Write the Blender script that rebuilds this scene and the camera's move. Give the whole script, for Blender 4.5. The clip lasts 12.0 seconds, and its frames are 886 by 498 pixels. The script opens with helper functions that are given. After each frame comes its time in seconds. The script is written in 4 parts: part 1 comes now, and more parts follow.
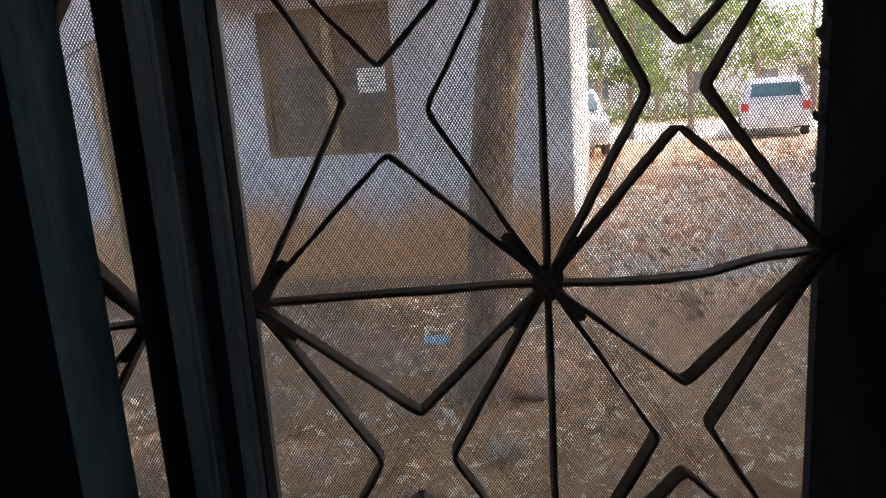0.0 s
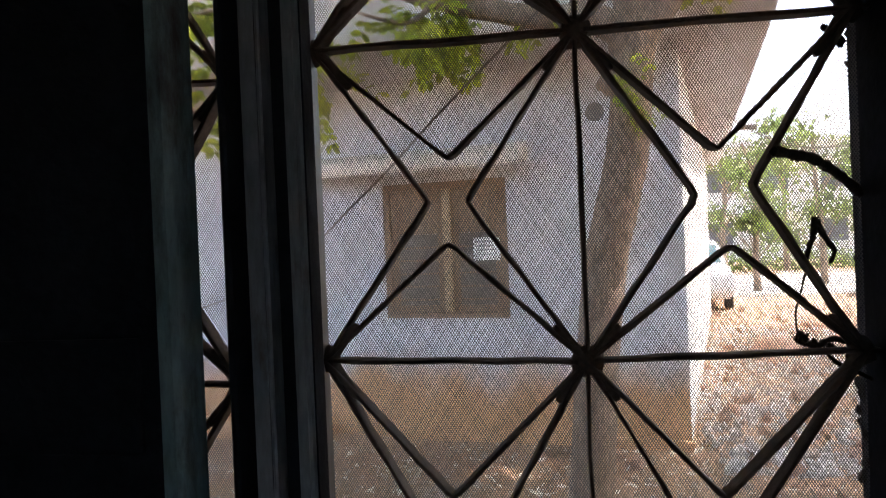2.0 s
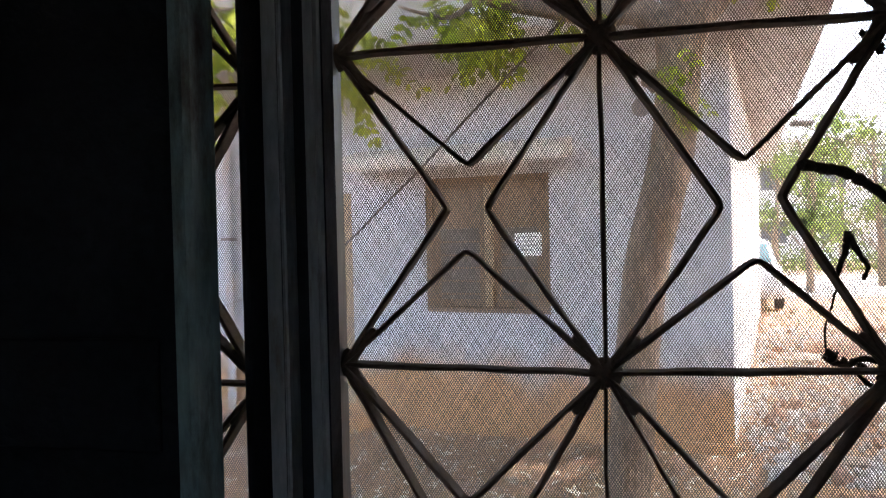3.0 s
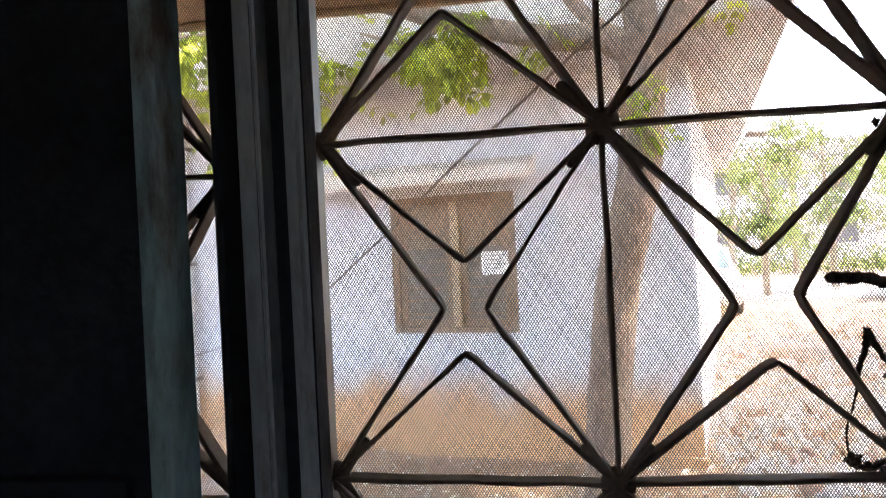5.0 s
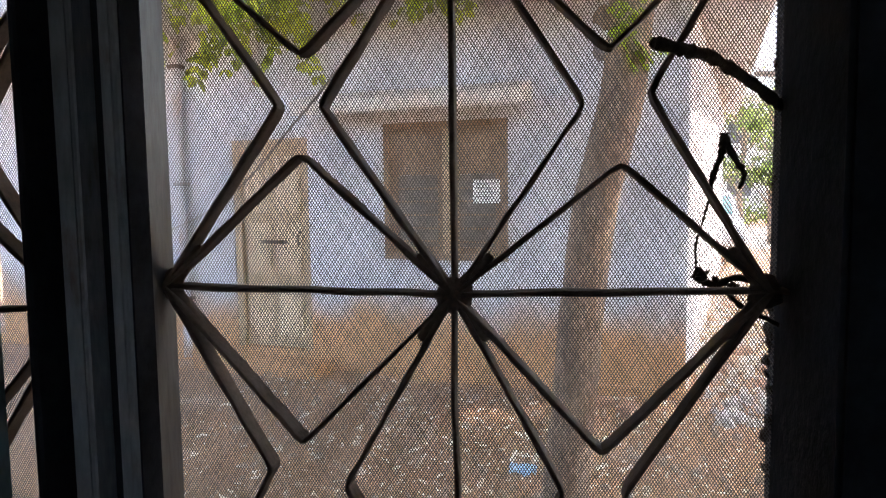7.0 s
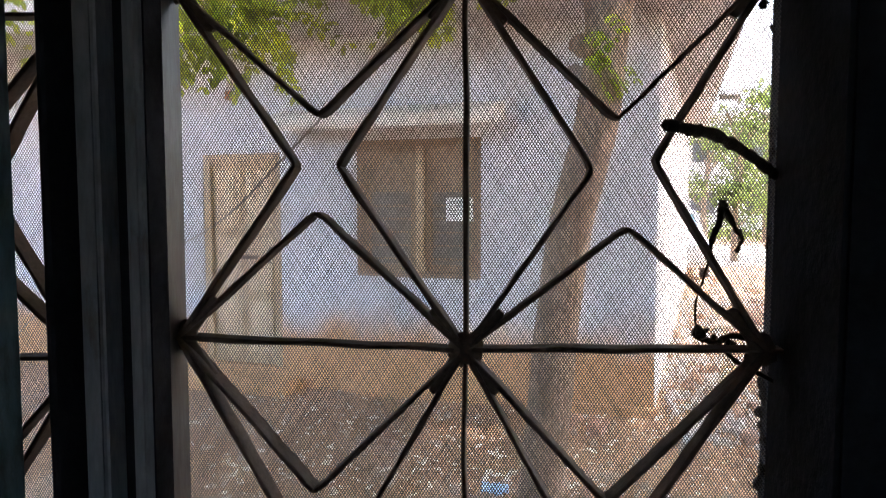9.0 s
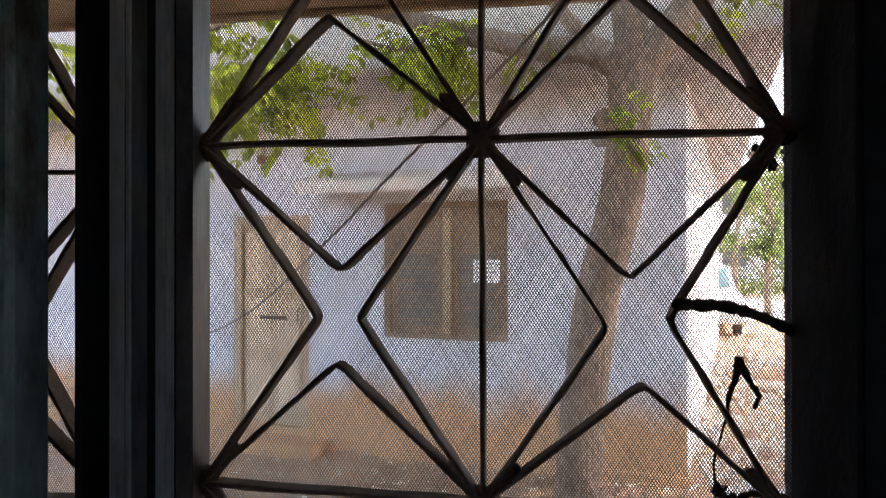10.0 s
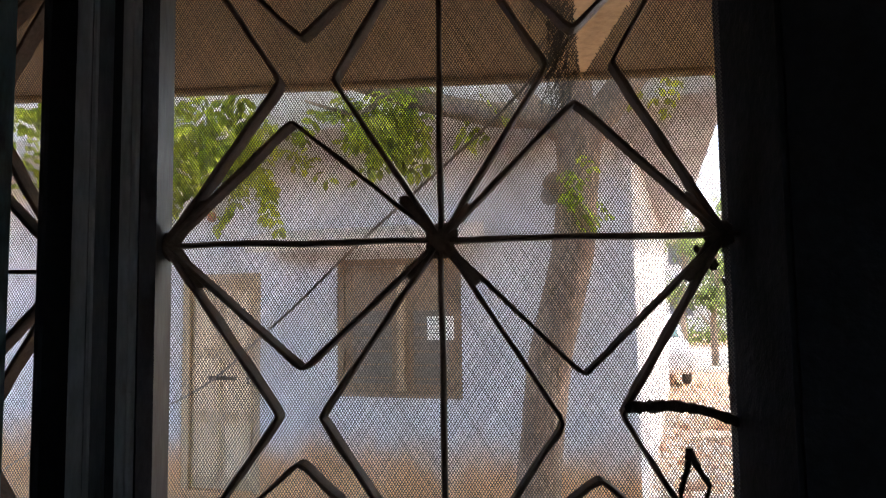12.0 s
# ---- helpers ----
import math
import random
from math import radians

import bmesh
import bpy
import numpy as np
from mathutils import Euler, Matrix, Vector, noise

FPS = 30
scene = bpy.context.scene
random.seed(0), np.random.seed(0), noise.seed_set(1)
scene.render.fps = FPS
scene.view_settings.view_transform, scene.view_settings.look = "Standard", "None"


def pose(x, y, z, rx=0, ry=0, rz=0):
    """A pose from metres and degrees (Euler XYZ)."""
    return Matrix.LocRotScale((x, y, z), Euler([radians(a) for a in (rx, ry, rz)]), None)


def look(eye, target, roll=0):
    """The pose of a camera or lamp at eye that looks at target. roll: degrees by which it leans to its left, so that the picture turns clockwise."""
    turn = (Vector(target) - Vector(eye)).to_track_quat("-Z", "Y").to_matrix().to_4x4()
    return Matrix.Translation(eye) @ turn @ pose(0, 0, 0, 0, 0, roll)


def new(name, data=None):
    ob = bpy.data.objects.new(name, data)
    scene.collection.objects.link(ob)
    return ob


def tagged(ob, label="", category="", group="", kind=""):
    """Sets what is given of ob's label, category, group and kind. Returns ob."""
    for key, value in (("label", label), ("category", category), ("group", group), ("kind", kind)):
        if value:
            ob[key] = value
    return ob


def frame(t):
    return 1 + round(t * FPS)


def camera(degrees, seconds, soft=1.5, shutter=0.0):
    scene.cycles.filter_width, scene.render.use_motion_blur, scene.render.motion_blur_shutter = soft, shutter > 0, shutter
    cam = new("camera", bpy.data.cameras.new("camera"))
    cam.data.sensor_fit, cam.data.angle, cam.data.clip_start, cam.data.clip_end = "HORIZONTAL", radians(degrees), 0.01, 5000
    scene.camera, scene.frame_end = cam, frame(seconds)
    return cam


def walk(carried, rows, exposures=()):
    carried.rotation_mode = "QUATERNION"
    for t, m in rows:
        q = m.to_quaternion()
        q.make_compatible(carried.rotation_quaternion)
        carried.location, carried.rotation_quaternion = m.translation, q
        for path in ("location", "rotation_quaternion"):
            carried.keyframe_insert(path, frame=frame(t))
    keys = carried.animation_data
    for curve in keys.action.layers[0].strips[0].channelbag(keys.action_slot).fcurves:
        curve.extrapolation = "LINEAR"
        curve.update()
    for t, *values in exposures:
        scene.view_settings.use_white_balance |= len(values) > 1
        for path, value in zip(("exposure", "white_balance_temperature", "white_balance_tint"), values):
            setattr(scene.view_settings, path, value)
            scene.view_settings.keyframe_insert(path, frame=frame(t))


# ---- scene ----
cam = camera(64.8, 12.0, soft=1.2)
PATH = [
    (0, (-0.103, -0.605, -0.167), (-0.066, 1.353, -0.575), -3.9),
    (0.5, (-0.072, -0.594, -0.185), (-0.033, 1.353, -0.639), -3.6),
    (1, (-0.063, -0.611, -0.1), (-0.165, 1.361, -0.418), -5.7),
    (1.2, (-0.029, -0.627, -0.008), (-0.353, 1.34, -0.167), -6.7),
    (1.5, (-0.053, -0.672, 0.09), (-0.291, 1.31, -0.022), -4.2),
    (2, (-0.043, -0.692, 0.12), (-0.313, 1.29, 0.105), -2.4),
    (2.5, (-0.019, -0.688, 0.123), (-0.315, 1.289, 0.081), -1.6),
    (3, (-0.018, -0.684, 0.133), (-0.413, 1.276, 0.101), -1.3),
    (3.2, (-0.028, -0.683, 0.122), (-0.518, 1.256, 0.12), -0.5),
    (4.8, (-0.095, -0.654, 0.225), (-0.445, 1.314, 0.155), -2.2),
    (5, (-0.055, -0.64, 0.219), (-0.344, 1.339, 0.213), -2.8),
    (5.5, (0.035, -0.613, 0.202), (-0.178, 1.376, 0.179), -3.8),
    (6, (0.071, -0.574, 0.128), (-0.118, 1.411, -0.034), -5.6),
    (6.5, (0.079, -0.576, 0.103), (-0.166, 1.395, -0.13), -5.4),
    (7, (0.084, -0.582, 0.09), (-0.231, 1.385, -0.083), -0.8),
    (7.5, (0.082, -0.587, 0.088), (-0.247, 1.378, -0.09), 0.1),
    (7.7, (0.09, -0.597, 0.097), (-0.291, 1.363, -0.019), 0.4),
    (9.3, (0.045, -0.606, 0.13), (-0.164, 1.377, -0.025), -0.1),
    (9.5, (0.064, -0.593, 0.122), (-0.195, 1.379, -0.084), -0.1),
    (10, (0.06, -0.616, 0.22), (-0.245, 1.361, 0.231), -0.1),
    (10.5, (0.048, -0.637, 0.248), (-0.261, 1.335, 0.372), 0.2),
    (11, (0.038, -0.642, 0.256), (-0.262, 1.331, 0.392), 0.3),
    (11.5, (0.055, -0.633, 0.253), (-0.18, 1.349, 0.377), -1.0),
    (12, (0.056, -0.638, 0.262), (-0.113, 1.349, 0.42), -0.8),
]
walk(cam, [(t, look(eye, target, roll)) for t, eye, target, roll in PATH], exposures=[(0, 3.5, 6850, 15), (0.9, 3.82, 6850, 15), (1.5, 4.07, 6850, 15), (2, 3.82, 6850, 15), (2.5, 3.84, 6850, 15), (3.2, 4.22, 6850, 15), (4.8, 4.97, 6850, 15), (5, 4.97, 6850, 15), (5.5, 4.27, 6850, 15), (6, 4.17, 6850, 15), (7.7, 4.17, 6850, 15), (9.3, 4.17, 6850, 15), (10, 4.12, 6850, 15), (10.6, 4.02, 6850, 15), (12, 3.97, 6850, 15)])

# ---------------------------------------------------------------- light
G = -1.6            # level of the yard; z = 0 is the middle row of the window grille
SUN_DIR = Vector((0.60, 0.14, 0.79)).normalized()
world = bpy.data.worlds.new("world")
scene.world = world
world.use_nodes = True
wn = world.node_tree
sky = wn.nodes.new("ShaderNodeTexSky")
sky.sky_type = "NISHITA"
sky.sun_disc = False
sky.sun_elevation = math.asin(SUN_DIR.z)
sky.sun_rotation = math.atan2(SUN_DIR.x, SUN_DIR.y)
sky.dust_density = 3.0
wn.links.new(sky.outputs[0], wn.nodes["Background"].inputs[0])
wn.nodes["Background"].inputs[1].default_value = 0.15
sun_data = bpy.data.lights.new("sun", "SUN")
sun_data.energy, sun_data.angle, sun_data.color = 2.8, radians(0.6), (1.0, 0.94, 0.85)
sun = new("sun", sun_data)
sun.matrix_world = look(SUN_DIR * 50, (0, 0, 0))


# ---------------------------------------------------------------- materials
def material(name, base, rough=0.8, metal=0.0, second=None, scale=4.0, grain=60.0, grain_amount=0.25, bump=0.3,
             bump_dist=0.004, stain=None, stain_scale=1.2, stain_cut=(0.52, 0.7), stretch=(1, 1, 1), per_object=0.0, spec=0.4):
    """Two scales of variation, an optional stain colour, and fine relief."""
    m = bpy.data.materials.new(name)
    m.use_nodes = True
    nt = m.node_tree
    bsdf = nt.nodes["Principled BSDF"]
    tc = nt.nodes.new("ShaderNodeTexCoord")
    mp = nt.nodes.new("ShaderNodeMapping")
    mp.inputs["Scale"].default_value = stretch
    nt.links.new(tc.outputs["Object"], mp.inputs[0])

    def nz(sc, detail=6.0, rough_=0.6):
        n = nt.nodes.new("ShaderNodeTexNoise")
        n.inputs["Scale"].default_value, n.inputs["Detail"].default_value, n.inputs["Roughness"].default_value = sc, detail, rough_
        nt.links.new(mp.outputs[0], n.inputs["Vector"])
        return n.outputs["Fac"]

    def ramp(fac, a, b):
        r = nt.nodes.new("ShaderNodeMapRange")
        r.inputs[1].default_value, r.inputs[2].default_value = a, b
        nt.links.new(fac, r.inputs[0])
        return r.outputs[0]

    def mix(fac, a, b, mode="MIX"):
        x = nt.nodes.new("ShaderNodeMix")
        x.data_type, x.blend_type = "RGBA", mode
        for sock, v in ((x.inputs[0], fac), (x.inputs[6], a), (x.inputs[7], b)):
            if isinstance(v, (int, float)):
                sock.default_value = v
            elif isinstance(v, tuple):
                sock.default_value = (*v, 1)
            else:
                nt.links.new(v, sock)
        return x.outputs[2]

    col = mix(ramp(nz(scale), 0.35, 0.65), base, second or tuple(c * 0.75 for c in base))
    fine = nz(grain, 3.0)
    g = mix(ramp(fine, 0.3, 0.7), (1 - grain_amount,) * 3, (1 + grain_amount * 0.5,) * 3)
    col = mix(1.0, col, g, "MULTIPLY")
    if stain:
        col = mix(ramp(nz(stain_scale, 8.0, 0.7), *stain_cut), col, stain)
    if per_object:
        info = nt.nodes.new("ShaderNodeObjectInfo")
        col = mix(ramp(info.outputs["Random"], 0, 1), mix(1.0, col, (1 - per_object,) * 3, "MULTIPLY"), col)
    nt.links.new(col, bsdf.inputs["Base Color"])
    bsdf.inputs["Roughness"].default_value = rough
    bsdf.inputs["Metallic"].default_value = metal
    bsdf.inputs["Specular IOR Level"].default_value = spec
    bp = nt.nodes.new("ShaderNodeBump")
    bp.inputs["Strength"].default_value, bp.inputs["Distance"].default_value = bump, bump_dist
    nt.links.new(fine, bp.inputs["Height"])
    nt.links.new(bp.outputs[0], bsdf.inputs["Normal"])
    m["mix_out"] = col.node.name
    return m


def splashed_wall(name, base, second, mud, top, soft):
    """Old distemper with mud splashed up from the ground to the height top."""
    m = material(name, base, 0.9, second=second, scale=1.3, grain=90, grain_amount=0.12, bump=0.25,
                 stain=tuple(c * 0.72 for c in second), stain_scale=2.2, stain_cut=(0.56, 0.8))
    nt = m.node_tree
    bsdf = nt.nodes["Principled BSDF"]
    old = nt.nodes[m["mix_out"]].outputs[2]
    tc = nt.nodes.new("ShaderNodeTexCoord")
    sep = nt.nodes.new("ShaderNodeSeparateXYZ")
    nt.links.new(tc.outputs["Object"], sep.inputs[0])
    n = nt.nodes.new("ShaderNodeTexNoise")
    n.inputs["Scale"].default_value, n.inputs["Detail"].default_value, n.inputs["Roughness"].default_value = 1.7, 8, 0.65
    nt.links.new(tc.outputs["Object"], n.inputs["Vector"])
    ma = nt.nodes.new("ShaderNodeMath")
    ma.operation = "MULTIPLY_ADD"
    ma.inputs[1].default_value = 0.9
    nt.links.new(n.outputs["Fac"], ma.inputs[0])
    nt.links.new(sep.outputs["Z"], ma.inputs[2])
    r = nt.nodes.new("ShaderNodeMapRange")
    r.interpolation_type = "SMOOTHSTEP"
    r.inputs[1].default_value, r.inputs[2].default_value = top + 0.45 + soft, top + 0.45 - soft
    nt.links.new(ma.outputs[0], r.inputs[0])
    x = nt.nodes.new("ShaderNodeMix")
    x.data_type = "RGBA"
    x.inputs[7].default_value = (*mud, 1)
    nt.links.new(r.outputs[0], x.inputs[0])
    nt.links.new(old, x.inputs[6])
    y = nt.nodes.new("ShaderNodeMix")
    y.data_type, y.blend_type = "RGBA", "MULTIPLY"
    y.inputs[0].default_value = 0.5
    nt.links.new(x.outputs[2], y.inputs[6])
    n2 = nt.nodes.new("ShaderNodeTexNoise")
    n2.inputs["Scale"].default_value, n2.inputs["Detail"].default_value = 14, 5
    nt.links.new(tc.outputs["Object"], n2.inputs["Vector"])
    r2 = nt.nodes.new("ShaderNodeMapRange")
    r2.inputs[1].default_value, r2.inputs[2].default_value, r2.inputs[3].default_value = 0.3, 0.7, 0.6
    nt.links.new(n2.outputs["Fac"], r2.inputs[0])
    nt.links.new(r2.outputs[0], y.inputs[7])
    nt.links.new(y.outputs[2], bsdf.inputs["Base Color"])
    return m


def leaf_material(name, base, second):
    m = material(name, base, 0.5, second=second, scale=2.5, grain=40, grain_amount=0.2, bump=0.1)
    nt = m.node_tree
    bsdf, out = nt.nodes["Principled BSDF"], nt.nodes["Material Output"]
    tr = nt.nodes.new("ShaderNodeBsdfTranslucent")
    geo = nt.nodes.new("ShaderNodeNewGeometry")
    tone = nt.nodes.new("ShaderNodeMapRange")
    tone.inputs[3].default_value, tone.inputs[4].default_value = 0.45, 1.25
    nt.links.new(geo.outputs["Random Per Island"], tone.inputs[0])
    vary = nt.nodes.new("ShaderNodeMix")
    vary.data_type, vary.blend_type = "RGBA", "MULTIPLY"
    vary.inputs[0].default_value = 1.0
    nt.links.new(nt.nodes[m["mix_out"]].outputs[2], vary.inputs[6])
    nt.links.new(tone.outputs[0], vary.inputs[7])
    nt.links.new(vary.outputs[2], bsdf.inputs["Base Color"])
    nt.links.new(vary.outputs[2], tr.inputs[0])
    ms = nt.nodes.new("ShaderNodeMixShader")
    ms.inputs[0].default_value = 0.45
    nt.links.new(bsdf.outputs[0], ms.inputs[1])
    nt.links.new(tr.outputs[0], ms.inputs[2])
    nt.links.new(ms.outputs[0], out.inputs[0])
    return m


M_IRON = material("painted_iron", (0.13, 0.095, 0.075), 0.75, 0.0, spec=0.2, second=(0.075, 0.053, 0.042), scale=18, grain=220,
                  stain=(0.15, 0.085, 0.055), stain_scale=25, stain_cut=(0.58, 0.72), bump=0.5, bump_dist=0.001)
M_MESH = material("screen_wire", (0.055, 0.052, 0.048), 0.6, 0.0, grain=300, scale=9)
M_FRAME = material("dark_frame_paint", (0.09, 0.10, 0.105), 0.45, second=(0.05, 0.055, 0.06), scale=9, grain=150, stretch=(1, 1, 0.2),
                   stain=(0.03, 0.025, 0.022), stain_scale=14, stain_cut=(0.55, 0.7), bump=0.4, bump_dist=0.001)
M_FRAME_PALE = material("worn_grey_paint", (0.28, 0.31, 0.335), 0.5, second=(0.17, 0.19, 0.21), scale=7, grain=150, stretch=(1, 1, 0.25),
                        stain=(0.10, 0.06, 0.04), stain_scale=16, stain_cut=(0.6, 0.72), bump=0.4, bump_dist=0.001)
M_TEAL = material("worn_teal_paint", (0.22, 0.33, 0.35), 0.4, second=(0.11, 0.17, 0.18), scale=11, grain=120, stretch=(1, 1, 0.3),
                  stain=(0.05, 0.045, 0.04), stain_scale=18, stain_cut=(0.5, 0.66), bump=0.5, bump_dist=0.0015)
M_DARKWOOD = material("dark_wood", (0.045, 0.035, 0.03), 0.6, second=(0.025, 0.02, 0.018), scale=5, grain=60, stretch=(6, 6, 0.6))
# Near-black that also puts shade on mullion steps and shutter into the colour.
M_BLACK = material("shade_black_paint", (0.020, 0.022, 0.028), 0.85, second=(0.013, 0.014, 0.018), scale=8, grain=90, spec=0.06)
M_ROOM = material("room_plaster", (0.76, 0.76, 0.76), 0.9, scale=2, grain=80, grain_amount=0.1)
M_FLOOR = material("cement_floor", (0.34, 0.32, 0.30), 0.8, scale=2.5, grain=60)
M_WALL = splashed_wall("blue_white_distemper", (0.60, 0.61, 0.645), (0.50, 0.50, 0.525), (0.50, 0.29, 0.155), 0.62, 0.24)
# Paler copy of the wall colour with sunlight mixed in, and less mud.
M_END_WALL = splashed_wall("sunlit_distemper", (0.74, 0.73, 0.72), (0.66, 0.64, 0.62), (0.52, 0.36, 0.23), 0.12, 0.15)
M_OWN_WALL = splashed_wall("cream_distemper", (0.6, 0.56, 0.5), (0.5, 0.46, 0.40), (0.36, 0.23, 0.15), 0.5, 0.3)
M_SOFFIT = material("roof_cement", (0.47, 0.455, 0.46), 0.9, second=(0.38, 0.36, 0.36), scale=1.4, grain=70, grain_amount=0.15,
                    stain=(0.27, 0.22, 0.20), stain_scale=1.1, stain_cut=(0.52, 0.75))
M_EAVE = material("eave_cement", (0.37, 0.285, 0.175), 0.9, second=(0.29, 0.215, 0.13), scale=2.2, grain=60, grain_amount=0.2,
                  stain=(0.15, 0.105, 0.07), stain_scale=1.6, stain_cut=(0.55, 0.8))
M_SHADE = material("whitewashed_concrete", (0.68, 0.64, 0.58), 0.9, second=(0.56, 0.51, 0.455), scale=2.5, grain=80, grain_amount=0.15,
                   stain=(0.42, 0.36, 0.3), stain_scale=3, stain_cut=(0.56, 0.78))
M_WINWOOD = material("brown_window_wood", (0.27, 0.19, 0.12), 0.65, second=(0.20, 0.135, 0.085), scale=3, grain=40, stretch=(5, 5, 0.6), grain_amount=0.35)
M_WINWOOD_PALE = material("sunbleached_wood", (0.46, 0.35, 0.23), 0.7, second=(0.36, 0.26, 0.16), scale=3, grain=40, stretch=(5, 5, 0.6), grain_amount=0.35)
M_DOOR = material("door_wood", (0.62, 0.49, 0.345), 0.7, second=(0.50, 0.37, 0.245), scale=2.5, grain=30, stretch=(5, 5, 0.5), grain_amount=0.4,
                  stain=(0.22, 0.14, 0.085), stain_scale=3, stain_cut=(0.55, 0.75))
M_GLASS_DUSTY = material("dusty_glass", (0.17, 0.15, 0.125), 0.4, second=(0.13, 0.112, 0.093), scale=6, grain=50, stain=(0.26, 0.225, 0.185), stain_scale=4, spec=0.35)
M_PAPER = material("paper", (0.82, 0.82, 0.80), 0.9, second=(0.74, 0.74, 0.72), scale=5, grain=60, grain_amount=0.06)
M_INK = material("faded_ink", (0.35, 0.35, 0.37), 0.9, scale=8, grain=60)
M_PIPE = material("old_pipe", (0.55, 0.56, 0.60), 0.7, second=(0.47, 0.46, 0.47), scale=3, grain=60, stain=(0.33, 0.19, 0.10), stain_scale=2.4, stain_cut=(0.5, 0.62), stretch=(1, 1, 0.4))
M_RUST = material("rust", (0.30, 0.13, 0.06), 0.9, second=(0.20, 0.09, 0.05), scale=9, grain=60)
M_BARK = material("bark", (0.31, 0.235, 0.175), 0.95, second=(0.20, 0.145, 0.105), scale=5, grain=35, stretch=(1.6, 1.6, 0.5), grain_amount=0.5, bump=1.0, bump_dist=0.02,
                  stain=(0.36, 0.31, 0.26), stain_scale=3.5, stain_cut=(0.55, 0.72))
M_LEAF = leaf_material("green_leaf", (0.40, 0.43, 0.035), (0.25, 0.335, 0.025))
M_LEAF_FAR = leaf_material("pale_green_leaf", (0.22, 0.28, 0.08), (0.13, 0.18, 0.05))
M_ROAD = material("dusty_road", (0.62, 0.56, 0.48), 0.95, second=(0.54, 0.47, 0.39), scale=0.5, grain=20, grain_amount=0.15)
M_GROUND = material("dry_earth", (0.42, 0.265, 0.16), 0.95, second=(0.29, 0.18, 0.11), scale=0.8, grain=45, grain_amount=0.45, bump=0.8, bump_dist=0.02,
                    stain=(0.42, 0.33, 0.26), stain_scale=1.5, stain_cut=(0.53, 0.72))
M_STONE = material("stone", (0.44, 0.355, 0.28), 0.9, second=(0.30, 0.23, 0.175), scale=12, grain=90)
M_GRAVEL_PALE = material("pale_gravel_stone", (0.56, 0.53, 0.50), 0.9, second=(0.36, 0.325, 0.30), scale=9, grain=90)
M_LITTER = material("dead_leaf", (0.34, 0.23, 0.14), 0.8, second=(0.26, 0.165, 0.10), scale=3, grain=30)
M_LITTER_PALE = material("bleached_dead_leaf", (0.74, 0.67, 0.57), 0.8, second=(0.55, 0.47, 0.37), scale=3, grain=30)
M_RUBBLE = material("brick_rubble", (0.40, 0.22, 0.14), 0.95, second=(0.33, 0.25, 0.2), scale=2, grain=40, grain_amount=0.4)
M_BLUE = material("blue_plastic", (0.35, 0.55, 0.75), 0.4, scale=9, grain=40)
M_CABLE = material("cable_rubber", (0.20, 0.17, 0.15), 0.7, scale=9, grain=80)
M_TWIG = material("dry_twig", (0.05, 0.038, 0.028), 0.9, second=(0.03, 0.022, 0.016), scale=30, grain=200, bump=0.8)
M_FARWALL = material("far_white_wall", (0.74, 0.72, 0.68), 0.9, second=(0.64, 0.61, 0.57), scale=0.4, grain=6, grain_amount=0.1)
M_FARWIN = material("far_window", (0.12, 0.13, 0.15), 0.3, scale=1, grain=8)
M_CARWHITE = material("silver_car_paint", (0.62, 0.63, 0.65), 0.3, 0.2, second=(0.58, 0.59, 0.61), scale=2, grain=20, grain_amount=0.04, bump=0.02)
# Teal base colour paints in the sky's reflection on the glass.
M_CARGLASS = material("car_glass_sky_teal", (0.03, 0.10, 0.10), 0.08, scale=2, grain=10, bump=0.0, spec=0.8)
M_TYRE = material("tyre_rubber", (0.03, 0.03, 0.03), 0.8, scale=9, grain=60)
M_LAMP = material("red_lamp_plastic", (0.45, 0.03, 0.02), 0.3, scale=9, grain=60)


# ---------------------------------------------------------------- mesh helpers
def mesh_ob(name, bm, mat, smooth=False):
    me = bpy.data.meshes.new(name)
    bm.to_mesh(me)
    bm.free()
    me.materials.append(mat)
    if smooth:
        for p in me.polygons:
            p.use_smooth = True
    return new(name, me)


def part(name, bm, mat, parent, label="", smooth=False):
    ob = mesh_ob(name, bm, mat, smooth)
    ob.parent = parent
    return tagged(ob, label) if label else ob


def part_mesh(name, me, parent, m=None):
    ob = new(name, me)
    ob.parent = parent
    if m is not None:
        ob.matrix_basis = m
    return ob


def thing(name, loc, label, category, group="", kind="", rz=0.0):
    e = new(name)
    e.matrix_world = pose(*loc, 0, 0, rz)
    return tagged(e, label, category, group, kind)


def box(bm, x0, x1, y0, y1, z0, z1, bevel=0.0, seg=1):
    r = bmesh.ops.create_cube(bm, size=1.0, matrix=Matrix.LocRotScale(((x0 + x1) / 2, (y0 + y1) / 2, (z0 + z1) / 2), None, (abs(x1 - x0), abs(y1 - y0), abs(z1 - z0))))
    if bevel:
        es = list({e for v in r["verts"] for e in v.link_edges})
        bmesh.ops.bevel(bm, geom=es, offset=bevel, segments=seg, affect="EDGES", clamp_overlap=True)
    return bm


def boxed(*a, **k):
    return box(bmesh.new(), *a, **k)


